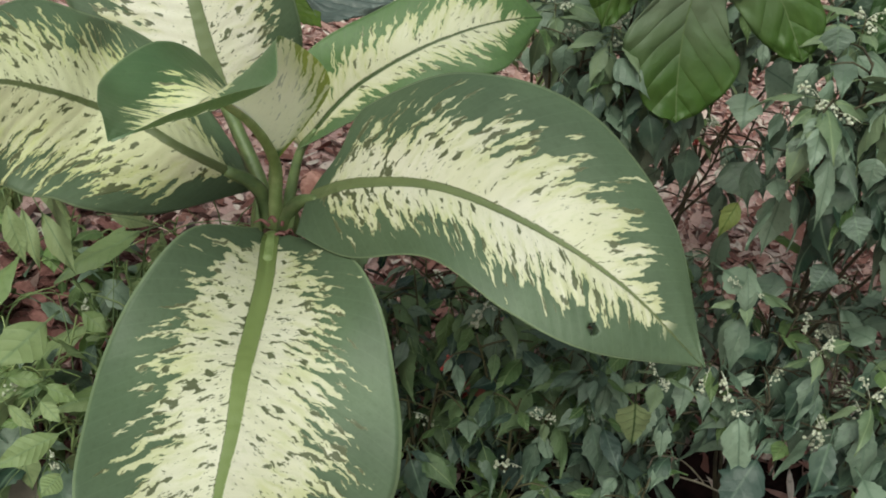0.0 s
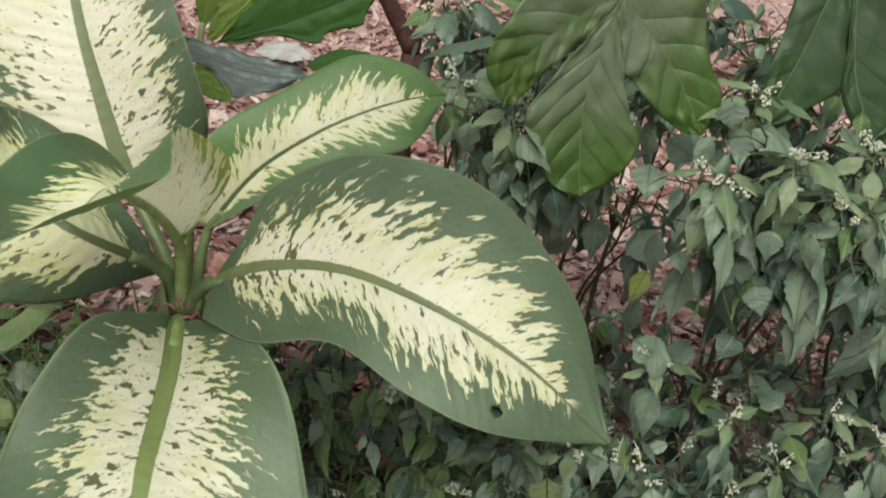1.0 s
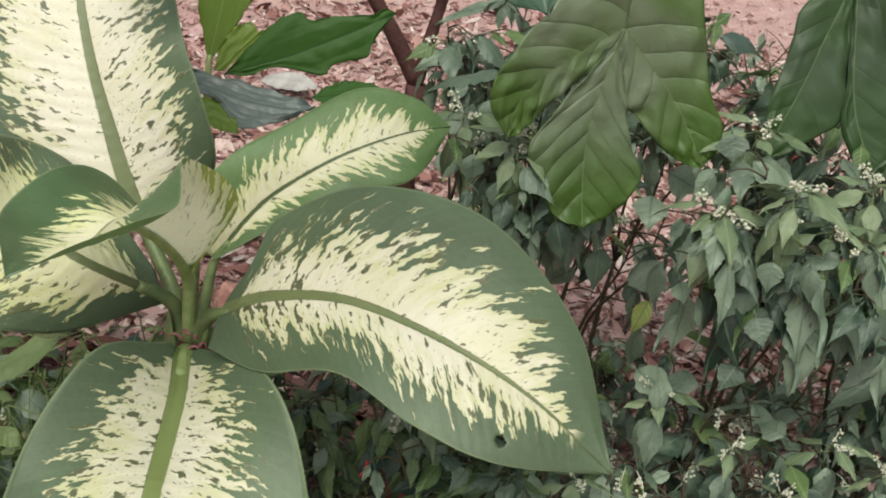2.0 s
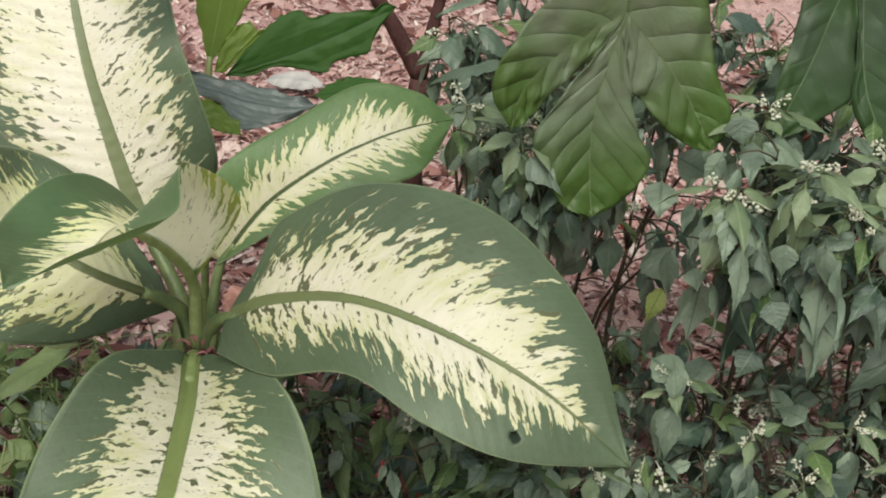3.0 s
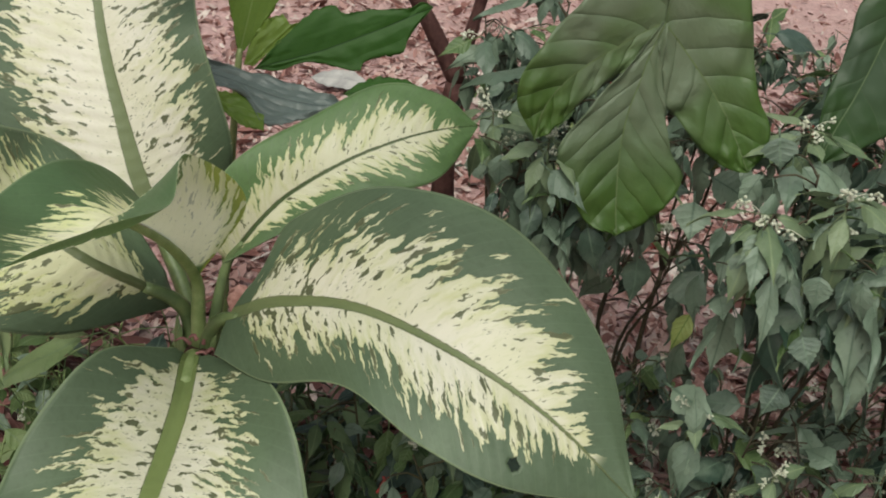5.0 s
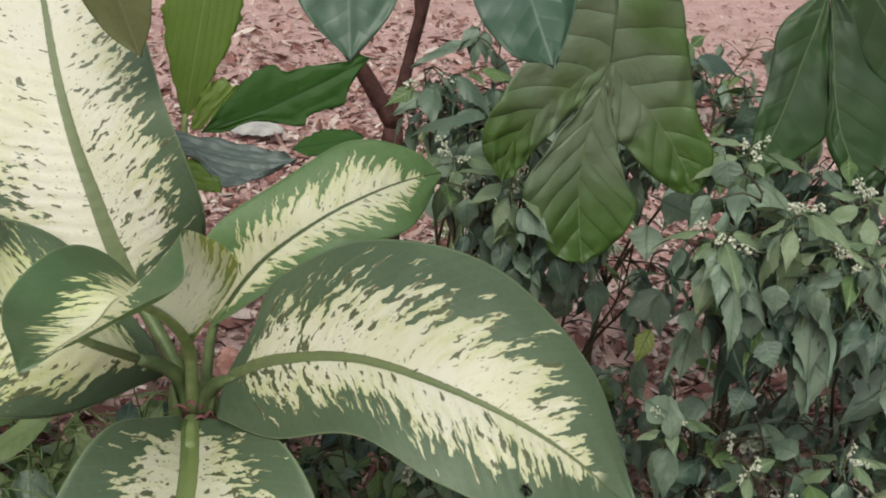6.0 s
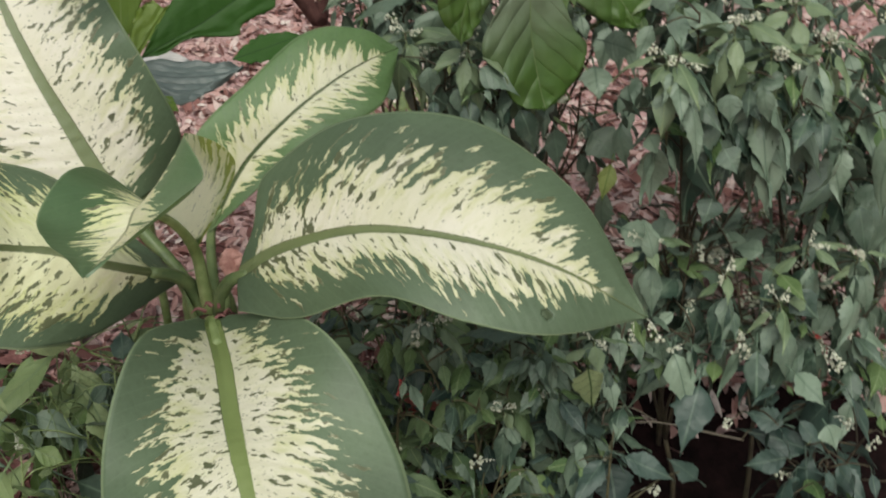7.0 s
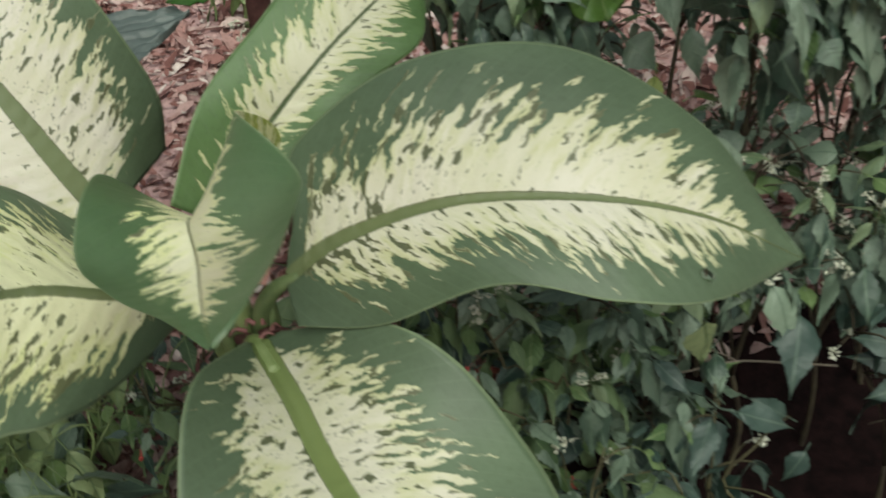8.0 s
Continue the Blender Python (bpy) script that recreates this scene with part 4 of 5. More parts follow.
def raceme(kind, seed, length=0.03):
    """A short spike of tiny white flowers or red berries on a thin stalk."""
    rnd = random.Random(seed)
    bm = bmesh.new()
    tube(bm, [(0, 0, 0), (length * 0.5, 0, length * 0.1), (length, 0, -0.1 * length)], 0.0006, 0.0004, 3, 4)
    for k in range(16 if kind == "flower" else 9):
        s = 0.25 + 0.75 * rnd.random()
        r = rnd.uniform(0.0012, 0.0021) if kind == "flower" else rnd.uniform(0.0020, 0.0030)
        ball(bm, (length * s, rnd.gauss(0, 0.0026), rnd.gauss(-0.001, 0.0026)), r)
    data = bpy.data.meshes.new(kind)
    bm.to_mesh(data)
    bm.free()
    data.shade_smooth()
    data.materials.append(M_FLOWER if kind == "flower" else M_BERRY)
    return data


FLOWERS = [raceme("flower", s, l) for s, l in ((1, 0.026), (2, 0.032), (3, 0.020))]
BERRIES = [raceme("berry", s, l) for s, l in ((4, 0.022), (5, 0.028))]


def hang(data, name, parent, at, azimuth, droop, roll, size):
    """A leaf or flower spike on a plant: which way it points, how far it hangs, how it twists."""
    ob = new(name, data)
    ob.parent = parent
    ob.matrix_basis = Matrix.Translation(at) @ Euler((0, droop, azimuth)).to_matrix().to_4x4() @ pose(0, 0, 0, roll) @ Matrix.Diagonal((size, size, size, 1))
    return ob


def set_leaf(data, parent, foot, tip, half, face=(-0.15, -0.6, 0.75)):
    """A single leaf from foot to tip, of that half width, its upper face turned as given."""
    foot, tip = Vector(foot), Vector(tip)
    x = tip - foot
    y = Vector(face).cross(x).normalized()
    z = x.cross(y).normalized()
    size, flat = data["length"], data["width"]
    k = x.length / (1.28 * size)
    m = Matrix((x.normalized() * k, y * (half / flat), z * k)).transposed().to_4x4()
    m.translation = foot - parent.location
    ob = new("leaf", data)
    ob.parent, ob.matrix_basis = parent, m
    return ob


# a hollow in the growth, where the near-black shade sheet shows
CLEARING = Vector((0.280, 0.855, 0.030))
# an airy gap among bare stems, through which the litter shows
GAP_LOW, GAP_HIGH = Vector((0.10, 0.90, 0.17)), Vector((0.44, 1.30, 0.37))


def make_bush(x, y, tops, leaves, seed, flowers=6, berries=1, low=0.05, size=1.0, kit=None, label="", material=None, hanging=0.55):
    """A herb with several thin stems from one foot; each top is an offset and a height. Leaves hang along the upper stems."""
    rnd = random.Random(seed)
    g = ground_height(x, y)
    root = thing("pigeonberry_bush", label or "low dark green bush with drooping pointed leaves and white flower spikes", "bush", "undergrowth", at=(x, y, g))
    nodes = []
    mean = sum((Vector((dx, dy, h - g)) for dx, dy, h in tops), Vector()) / len(tops)
    fork = Vector((mean.x * 0.3, mean.y * 0.3, 0.45 * min(h - g for _, _, h in tops)))
    part("stem", tube(bmesh.new(), [Vector((0, 0, -0.02)), fork * 0.5 + Vector((rnd.gauss(0, 0.006), rnd.gauss(0, 0.006), 0)), fork], 0.0038, 0.0028, 6, 8, 0.15), material or M_TWIG, root)
    for dx, dy, h in tops:
        h = h - g
        bow = Vector((rnd.gauss(0, 0.012), rnd.gauss(0, 0.012), 0))
        top = Vector((dx, dy, h))
        pts = [fork, fork.lerp(top, 0.35) + bow, fork.lerp(top, 0.7) - bow * 0.5, top]
        part("branch", tube(bmesh.new(), pts, 0.0024, 0.0010, 5, 10), material or M_TWIG, root)
        z0 = min(max((low - g - fork.z) / max(h - fork.z, 0.01), 0.0), 0.85)
        for k in range(4 + int(h * 16)):
            t = z0 + (1 - z0) * ((k + rnd.random()) / (4 + int(h * 16)))
            a = spline(pts, t)
            az = rnd.uniform(0, 2 * math.pi)
            reach = rnd.uniform(0.02, 0.085) * (1.15 - 0.5 * t)
            b = a + Vector((math.cos(az), math.sin(az), rnd.uniform(0.0, 0.5))) * reach
            part("twig", tube(bmesh.new(), [a, a.lerp(b, 0.5) + Vector((0, 0, 0.006)), b], 0.0012, 0.0007, 4, 4), material or M_TWIG, root)
            nodes.append((a, b, az))
    kit = kit or BUSH_LEAVES
    turn = {}
    rnd.shuffle(nodes)
    for k in range(leaves):
        i = k % len(nodes)
        a, b, az = nodes[i]
        f = rnd.choice((1.0, 1.0, 1.0, rnd.uniform(0.3, 1.0)))
        shoot = kit in (BUSH_LEAVES, HERB_KIT, DARK_LEAVES) and rnd.random() < 0.17
        # leaves stand round the tip of each twig, the outer ones hanging
        turn[i] = turn.get(i, az) + rnd.uniform(1.5, 2.6)
        way = turn[i] if rnd.random() < 0.6 else rnd.gauss(-1.6, 0.9)
        droop = rnd.gauss(0.15, 0.3) if shoot else rnd.gauss(hanging, 0.45)
        spot = root.location + a.lerp(b, f)
        if (spot - CLEARING).length < 0.100:
            continue
        if all(lo < q < hi for lo, q, hi in zip(GAP_LOW, spot, GAP_HIGH)) and rnd.random() < 0.75:
            continue
        hang(rnd.choice(SHOOT_LEAVES if shoot else kit), "leaf", root, a.lerp(b, f), way, min(max(droop, -0.5), 1.5), rnd.gauss(0, 24), size * rnd.choice((0.5, 0.7, 0.85, 1.0, 1.2)) * rnd.uniform(0.85, 1.15))
    for k in range(flowers):
        a, b, az = rnd.choice(nodes)
        hang(rnd.choice(FLOWERS), "flower_spike", root, b, az + rnd.gauss(0, 0.6), rnd.uniform(-0.5, 0.7), 0, rnd.uniform(0.8, 1.2))["label"] = "white flower spike"
    for k in range(berries):
        a, b, az = rnd.choice(nodes)
        hang(rnd.choice(BERRIES), "berry_spike", root, b, az, rnd.uniform(0.2, 1.0), 0, 0.75)["label"] = "spike of red berries"
    return root


# bushes behind: bare thin stems with leaves above
make_bush(0.06, 1.12, ((-0.01, -0.12, 0.46), (0.04, -0.15, 0.45), (0.0, -0.02, 0.50), (0.04, -0.04, 0.50), (0.07, -0.08, 0.42)), 130, 11, 6, 1, 0.38, material=M_STEM, hanging=0.85)
make_bush(0.19, 1.17, ((-0.04, -0.06, 0.40), (0.03, -0.08, 0.38), (0.0, 0.02, 0.42), (0.07, -0.03, 0.36)), 120, 19, 4, 1, 0.24, 0.9, material=M_STEM, hanging=0.85)
back_bush = make_bush(0.32, 1.05, ((-0.07, -0.15, 0.48), (-0.01, -0.15, 0.46), (0.04, -0.12, 0.47), (-0.03, -0.10, 0.50), (0.06, -0.15, 0.42), (0.0, -0.05, 0.46), (0.08, -0.08, 0.48)), 250, 12, 12, 0, 0.35, material=M_STEM, hanging=0.85)
make_bush(0.47, 1.06, ((-0.05, -0.11, 0.46), (0.01, -0.11, 0.45), (-0.01, -0.01, 0.50), (0.08, -0.06, 0.47), (0.05, -0.02, 0.42), (-0.02, -0.16, 0.40), (0.06, -0.15, 0.38)), 230, 13, 12, 1, 0.24, material=M_STEM, hanging=0.85)
make_bush(0.61, 1.08, ((-0.04, -0.14, 0.46), (0.06, -0.10, 0.44), (0.0, 0.05, 0.50), (0.02, -0.04, 0.38), (-0.02, -0.18, 0.34)), 140, 14, 10, 2, 0.10, material=M_STEM, hanging=0.85)
make_bush(0.03, 1.32, ((-0.03, -0.04, 0.50), (0.06, 0.0, 0.52), (0.10, -0.02, 0.49), (0.02, -0.08, 0.46)), 170, 15, 7, 0, 0.38, material=M_STEM, hanging=0.85)
make_bush(0.26, 1.36, ((-0.04, 0.0, 0.48), (0.06, 0.0, 0.51), (0.0, -0.05, 0.45), (-0.08, -0.02, 0.48), (0.10, -0.06, 0.44)), 230, 16, 5, 5, 0.36, material=M_STEM, hanging=0.85)
make_bush(0.48, 1.34, ((-0.04, 0.0, 0.46), (0.06, 0.0, 0.50), (0.0, -0.05, 0.44), (-0.08, 0.02, 0.48), (0.10, -0.08, 0.42)), 290, 17, 6, 3, 0.28, material=M_STEM, hanging=0.85)
make_bush(0.84, 1.28, ((-0.06, 0.0, 0.46), (0.06, 0.0, 0.50), (0.0, -0.05, 0.42), (0.02, 0.08, 0.52)), 90, 18, 5, 1, 0.20, material=M_STEM, hanging=0.85)
for lx, ly, lh, lseed in ((0.27, 1.30, 0.10, 61), (0.37, 1.22, 0.13, 62), (0.50, 1.25, 0.14, 63), (0.20, 1.18, 0.11, 64), (0.62, 1.32, 0.16, 65)):
    make_bush(lx, ly, ((-0.04, -0.02, lh), (0.04, 0.01, lh * 0.9), (0.0, -0.05, lh * 0.8)), 60, lseed, 2, 0, 0.02, 0.8)
make_bush(0.76, 2.55, ((-0.06, 0.0, 0.20), (0.08, 0.0, 0.24), (0.0, -0.06, 0.16)), 60, 66, 1, 2, 0.02, 1.2)
for wx, wy, wh, wseed in ((0.10, 1.72, 0.16, 68), (0.18, 1.86, 0.14, 69), (0.04, 1.60, 0.12, 70), (0.26, 2.05, 0.12, 71)):
    make_bush(wx, wy, ((-0.05, 0.0, wh), (0.06, 0.0, wh * 0.9), (0.0, -0.04, wh * 0.8)), 46, wseed, 9, 0, 0.0, 0.6, LOW_LEAVES + SHOOT_LEAVES, "small light green weed with white flowers", M_STALK)
make_bush(0.10, 2.10, ((-0.05, 0.0, 0.12), (0.06, 0.0, 0.14)), 30, 67, 1, 0, 0.0, 0.9, LOW_LEAVES, "small light green weed on bare earth", M_STALK)
# low bushes in front
make_bush(-0.10, 1.08, ((-0.05, -0.02, 0.13), (0.03, 0.02, 0.15), (0.0, -0.06, 0.12), (-0.04, 0.05, 0.13)), 170, 51, 3, 2, -0.05, 0.75, kit=HERB_KIT)
make_bush(0.00, 1.10, ((-0.05, -0.02, 0.14), (0.03, 0.02, 0.16), (0.0, -0.06, 0.13), (0.04, 0.05, 0.12)), 120, 52, 3, 1, -0.05, 0.9, kit=HERB_KIT)
make_bush(0.11, 1.06, ((-0.05, -0.02, 0.15), (0.03, 0.02, 0.16), (0.0, -0.06, 0.15), (0.04, 0.05, 0.12)), 150, 53, 3, 1, -0.03, 0.85, kit=HERB_KIT)
make_bush(-0.14, 0.93, ((-0.04, -0.02, 0.15), (0.03, 0.02, 0.16), (0.0, -0.06, 0.13)), 90, 54, 2, 3, -0.05, 0.85, kit=HERB_KIT)
make_bush(-0.24, 1.12, ((-0.05, -0.02, 0.12), (0.03, 0.02, 0.12), (0.0, -0.05, 0.10)), 90, 55, 1, 1, -0.05, 0.75, kit=HERB_KIT)
make_bush(-0.04, 0.95, ((-0.05, -0.02, 0.18), (0.03, 0.02, 0.20), (0.0, -0.06, 0.14), (-0.04, 0.05, 0.20)), 130, 20, 4, 3, -0.05, 0.90, kit=HERB_KIT)
make_bush(0.04, 0.93, ((-0.05, -0.02, 0.19), (0.03, 0.02, 0.21), (0.0, -0.06, 0.15), (-0.03, 0.06, 0.22), (0.06, -0.02, 0.17)), 180, 21, 9, 2, -0.04, 0.95, kit=HERB_KIT)
make_bush(0.15, 0.92, ((-0.05, 0.02, 0.20), (0.03, 0.02, 0.22), (0.0, -0.06, 0.16), (0.05, -0.03, 0.19), (0.0, 0.07, 0.22)), 260, 22, 8, 1, 0.0, 0.9, material=M_STEM)
front_bush = make_bush(0.27, 0.93, ((-0.04, 0.0, 0.21), (0.03, 0.02, 0.24), (0.0, -0.06, 0.19), (0.06, -0.02, 0.22), (0.02, 0.08, 0.22)), 135, 23, 9, 1, 0.13, material=M_STEM)
make_bush(0.38, 0.93, ((-0.04, 0.0, 0.23), (0.03, 0.02, 0.25), (0.0, -0.06, 0.19), (0.06, -0.02, 0.22), (0.02, 0.08, 0.22)), 115, 24, 9, 1, 0.12, material=M_STEM)
make_bush(0.50, 0.96, ((-0.04, 0.0, 0.26), (0.03, 0.02, 0.28), (0.0, -0.06, 0.20), (0.06, 0.06, 0.25)), 175, 25, 7, 1, 0.03, material=M_STEM)
make_bush(0.02, 0.80, ((-0.05, -0.02, 0.08), (0.03, 0.02, 0.10), (0.0, -0.06, 0.04), (-0.08, 0.04, 0.11)), 140, 26, 5, 0, -0.12, 0.95, kit=HERB_KIT)
make_bush(0.14, 0.79, ((-0.05, -0.02, 0.08), (0.03, 0.04, 0.11), (0.0, -0.06, 0.04), (0.05, 0.0, 0.06)), 140, 28, 5, 0, -0.14, 1.0, kit=DARK_LEAVES)
make_bush(0.36, 0.80, ((-0.05, 0.02, 0.14), (0.03, 0.02, 0.15), (0.05, -0.05, 0.12), (0.0, -0.06, 0.10)), 80, 27, 8, 1, 0.0, kit=DARK_LEAVES, material=M_STEM)


def set_leaves(bush, rows, seed, kit=BUSH_LEAVES):
    rnd = random.Random(seed)
    for foot, tip, half in rows:
        set_leaf(rnd.choice(kit), bush, foot, tip, half, (rnd.gauss(-0.1, 0.2), -0.6, rnd.uniform(0.5, 0.9)))


BACK_LEAVES = [
    ((0.216, 1.065, 0.348), (0.246, 1.036, 0.307), 0.0210),
    ((0.180, 1.068, 0.360), (0.179, 1.038, 0.302), 0.0168),
    ((0.126, 1.048, 0.369), (0.128, 1.026, 0.325), 0.0214),
    ((0.065, 0.969, 0.470), (0.106, 0.934, 0.453), 0.0129),
    ((0.054, 0.984, 0.453), (0.062, 0.965, 0.410), 0.0113),
    ((0.097, 0.995, 0.414), (0.106, 0.980, 0.383), 0.0116),
    ((0.234, 0.897, 0.461), (0.233, 0.875, 0.415), 0.0127),
    ((0.250, 0.887, 0.450), (0.256, 0.836, 0.402), 0.0101),
    ((0.251, 0.881, 0.464), (0.267, 0.865, 0.441), 0.0096),
    ((0.235, 0.898, 0.254), (0.227, 0.898, 0.306), 0.0095),
    ((0.216, 1.044, 0.452), (0.261, 1.027, 0.439), 0.0166),
]
BACK_LEAVES_HIGH = [
    ((0.213, 1.038, 0.434), (0.212, 1.001, 0.401), 0.0186),
    ((0.160, 1.065, 0.419), (0.217, 1.057, 0.429), 0.0146),
    ((0.250, 0.955, 0.534), (0.257, 0.941, 0.502), 0.0151),
    ((0.279, 0.902, 0.481), (0.307, 0.883, 0.462), 0.0148),
    ((0.289, 0.875, 0.454), (0.285, 0.859, 0.420), 0.0117),
    ((0.287, 0.882, 0.396), (0.299, 0.860, 0.366), 0.0131),
    ((0.031, 1.003, 0.469), (0.033, 0.986, 0.429), 0.0114),
    ((0.003, 1.155, 0.442), (0.038, 1.146, 0.422), 0.0160),
    ((-0.010, 1.133, 0.386), (0.033, 1.136, 0.396), 0.0150),
    ((0.223, 0.908, 0.406), (0.231, 0.893, 0.382), 0.0121),
    ((0.207, 0.958, 0.277), (0.245, 0.902, 0.283), 0.0163),
    ((0.294, 0.949, 0.267), (0.239, 0.963, 0.260), 0.0135),
    ((0.298, 0.902, 0.333), (0.279, 0.888, 0.298), 0.0137),
]
FRONT_LEAVES = [
    ((0.274, 0.851, 0.154), (0.228, 0.788, 0.105), 0.0217),
    ((0.253, 0.899, 0.162), (0.228, 0.876, 0.119), 0.0112),
    ((0.155, 0.907, 0.035), (0.140, 0.862, -0.017), 0.0172),
    ((0.182, 0.878, 0.047), (0.171, 0.809, 0.005), 0.0227),
    ((0.102, 0.863, 0.026), (0.113, 0.787, 0.004), 0.0211),
    ((0.340, 0.773, 0.120), (0.301, 0.807, 0.126), 0.0144),
    ((0.329, 0.742, 0.113), (0.279, 0.760, 0.095), 0.0131),
    ((0.285, 0.843, -0.004), (0.255, 0.881, 0.014), 0.0144),
    ((0.263, 0.800, 0.017), (0.230, 0.788, -0.011), 0.0121),
    ((0.068, 0.903, 0.055), (0.036, 0.880, 0.020), 0.0178),
    ((0.277, 0.974, 0.186), (0.319, 0.962, 0.202), 0.0221),
    ((0.239, 0.977, 0.201), (0.268, 0.973, 0.256), 0.0120),
]
FRONT_LEAVES_LOW = [
    ((0.058, 0.961, 0.134), (0.024, 0.970, 0.133), 0.0141),
    ((0.032, 0.936, 0.094), (0.001, 0.928, 0.075), 0.0153),
    ((0.080, 0.962, 0.095), (0.051, 0.970, 0.093), 0.0169),
    ((0.118, 0.951, 0.130), (0.137, 0.914, 0.095), 0.0130),
    ((0.057, 0.938, 0.090), (0.108, 0.933, 0.104), 0.0142),
    ((0.320, 0.831, 0.199), (0.305, 0.790, 0.143), 0.0125),
    ((0.302, 0.850, 0.173), (0.284, 0.862, 0.173), 0.0150),
    ((0.271, 0.894, 0.185), (0.234, 0.875, 0.137), 0.0140),
    ((0.333, 0.794, 0.185), (0.359, 0.751, 0.163), 0.0158),
    ((0.351, 0.746, 0.150), (0.358, 0.720, 0.132), 0.0135),
    ((0.362, 0.859, 0.235), (0.382, 0.822, 0.209), 0.0162),
    ((0.376, 0.918, 0.232), (0.346, 0.945, 0.242), 0.0145),
    ((0.358, 0.920, 0.217), (0.392, 0.891, 0.211), 0.0241),
]
set_leaves(back_bush, BACK_LEAVES, 41)
set_leaves(back_bush, BACK_LEAVES_HIGH, 42)
set_leaves(front_bush, FRONT_LEAVES, 43, DARK_LEAVES)
set_leaves(front_bush, FRONT_LEAVES_LOW, 44)
set_leaf(PALE_LEAF, back_bush, (0.239, 1.033, 0.321), (0.218, 1.014, 0.274), 0.0105)["label"] = "yellow-green leaf"
set_leaf(VEINED_LEAF, front_bush, (0.128, 0.800, 0.236), (0.141, 0.804, 0.156), 0.0155, (-0.1, -0.8, 0.5))["label"] = "pale veined leaf"
set_leaf(LOW_LEAVES[2], back_bush, (0.262, 1.022, 0.278), (0.346, 1.064, 0.262), 0.0125, (0.0, -0.3, 0.95))["label"] = "pale olive lance-shaped leaf"
set_leaf(DARK_LEAVES[4], back_bush, (0.288, 1.256, 0.530), (0.360, 1.256, 0.534), 0.0150)["label"] = "dark rounded leaf"
set_leaf(SHOOT_LEAVES[1], back_bush, (0.294, 1.264, 0.540), (0.312, 1.262, 0.560), 0.0080)


def make_crest(bush, at, seed, size=1.0, spread=7, hanging=CREST_LEAVES):
    """The top of a shoot: pale young leaves spread round a tuft of buds, two hanging forward."""
    rnd = random.Random(seed)
    at = Vector(at) - bush.location
    part("twig", tube(bmesh.new(), [at + Vector((0.012, 0.02, -0.11)), at + Vector((0.004, 0.008, -0.05)), at], 0.0014, 0.0009, 5, 6), M_TWIG, bush)
    for k in range(spread):
        way = 6.3 / spread * k + rnd.gauss(0, 0.25)
        hang(rnd.choice(CREST_LEAVES), "leaf", bush, at - Vector((0, 0, 0.004 * (k % 3))), way, rnd.gauss(0.1 + 0.12 * (k % 3), 0.15), rnd.gauss(0, 18), size * rnd.uniform(0.7, 1.1))
    for k in range(3):
        hang(rnd.choice(hanging), "leaf", bush, at - Vector((0, 0, 0.012)), -1.6 + 0.7 * (k - 1) + rnd.gauss(0, 0.2), rnd.uniform(0.8, 1.25), rnd.gauss(0, 18), size * rnd.uniform(0.9, 1.25))
    for k in range(3):
        hang(FLOWERS[k], "flower_spike", bush, at, rnd.uniform(0, 6.3), rnd.uniform(-0.9, 0.1), 0, 0.8 * size)["label"] = "white flower spike"


for k, place in enumerate(((0.240, 0.904, 0.478), (0.300, 0.895, 0.505), (0.345, 0.905, 0.470), (0.385, 0.940, 0.500), (0.135, 1.010, 0.465), (0.070, 0.990, 0.485), (0.430, 0.945, 0.455), (0.290, 1.000, 0.520), (0.020, 1.050, 0.480))):
    make_crest(back_bush, place, 200 + k)
for k, place in enumerate(((0.232, 0.915, 0.275), (0.300, 0.870, 0.252), (0.345, 0.840, 0.228), (0.395, 0.880, 0.262), (0.105, 0.930, 0.215), (0.010, 0.935, 0.205), (0.165, 0.880, 0.190), (0.065, 0.870, 0.130), (0.440, 0.860, 0.255))):
    make_crest(front_bush, place, 230 + k, 0.8, 4, BUSH_LEAVES)

SPIKES = ((0.222, 0.884, 0.205), (0.348, 0.945, 0.190), (0.320, 0.890, 0.170), (-0.060, 0.915, 0.080), (0.310, 0.865, 0.188), (0.420, 0.900, 0.215), (0.405, 0.850, 0.140), (0.400, 0.800, 0.100), (0.075, 0.850, 0.030), (0.160, 0.880, 0.060))
for k, place in enumerate(SPIKES):
    hang(FLOWERS[k % 3], "flower_spike", front_bush, Vector(place) - front_bush.location, -1.2 + 0.5 * (k % 4), 0.6, 0, 1.15)["label"] = "white flower spike"
TWIG = ((0.321, 0.837, 0.058), (0.285, 0.861, 0.059), (0.241, 0.889, 0.06), (0.192, 0.908, 0.053), (0.189, 0.911, 0.056), (0.195, 0.917, 0.065), (0.219, 0.909, 0.07), (0.238, 0.893, 0.063), (0.241, 0.889, 0.06))
part("twig", tube(bmesh.new(), [Vector(p) - front_bush.location for p in TWIG], 0.0012, 0.0007, 5, 40), M_DRYTWIG, front_bush, "dry grey twig")


def make_dry_leaf(foot, tip, side, width, seed, material=M_DRYRED, label="curled red-brown dry leaf caught among stems"):
    root = thing("dry_leaf", label, "leaf", "dry leaves", at=foot)
    blade("leaf_blade", lobe((0, 0, 0), Vector(tip) - Vector(foot), side, width, 0.5, 0.006), material, root, rows=20, cols=6, arch=0.35, ripple=0.003, seed=seed, torn=0.15, thickness=0.0005)
    part("leaf_stalk", tube(bmesh.new(), [(0, 0, 0), (-0.006, 0.002, 0.004), (-0.016, 0.004, 0.0)], 0.0009, 0.0007, 4, 4), M_BARK, root)


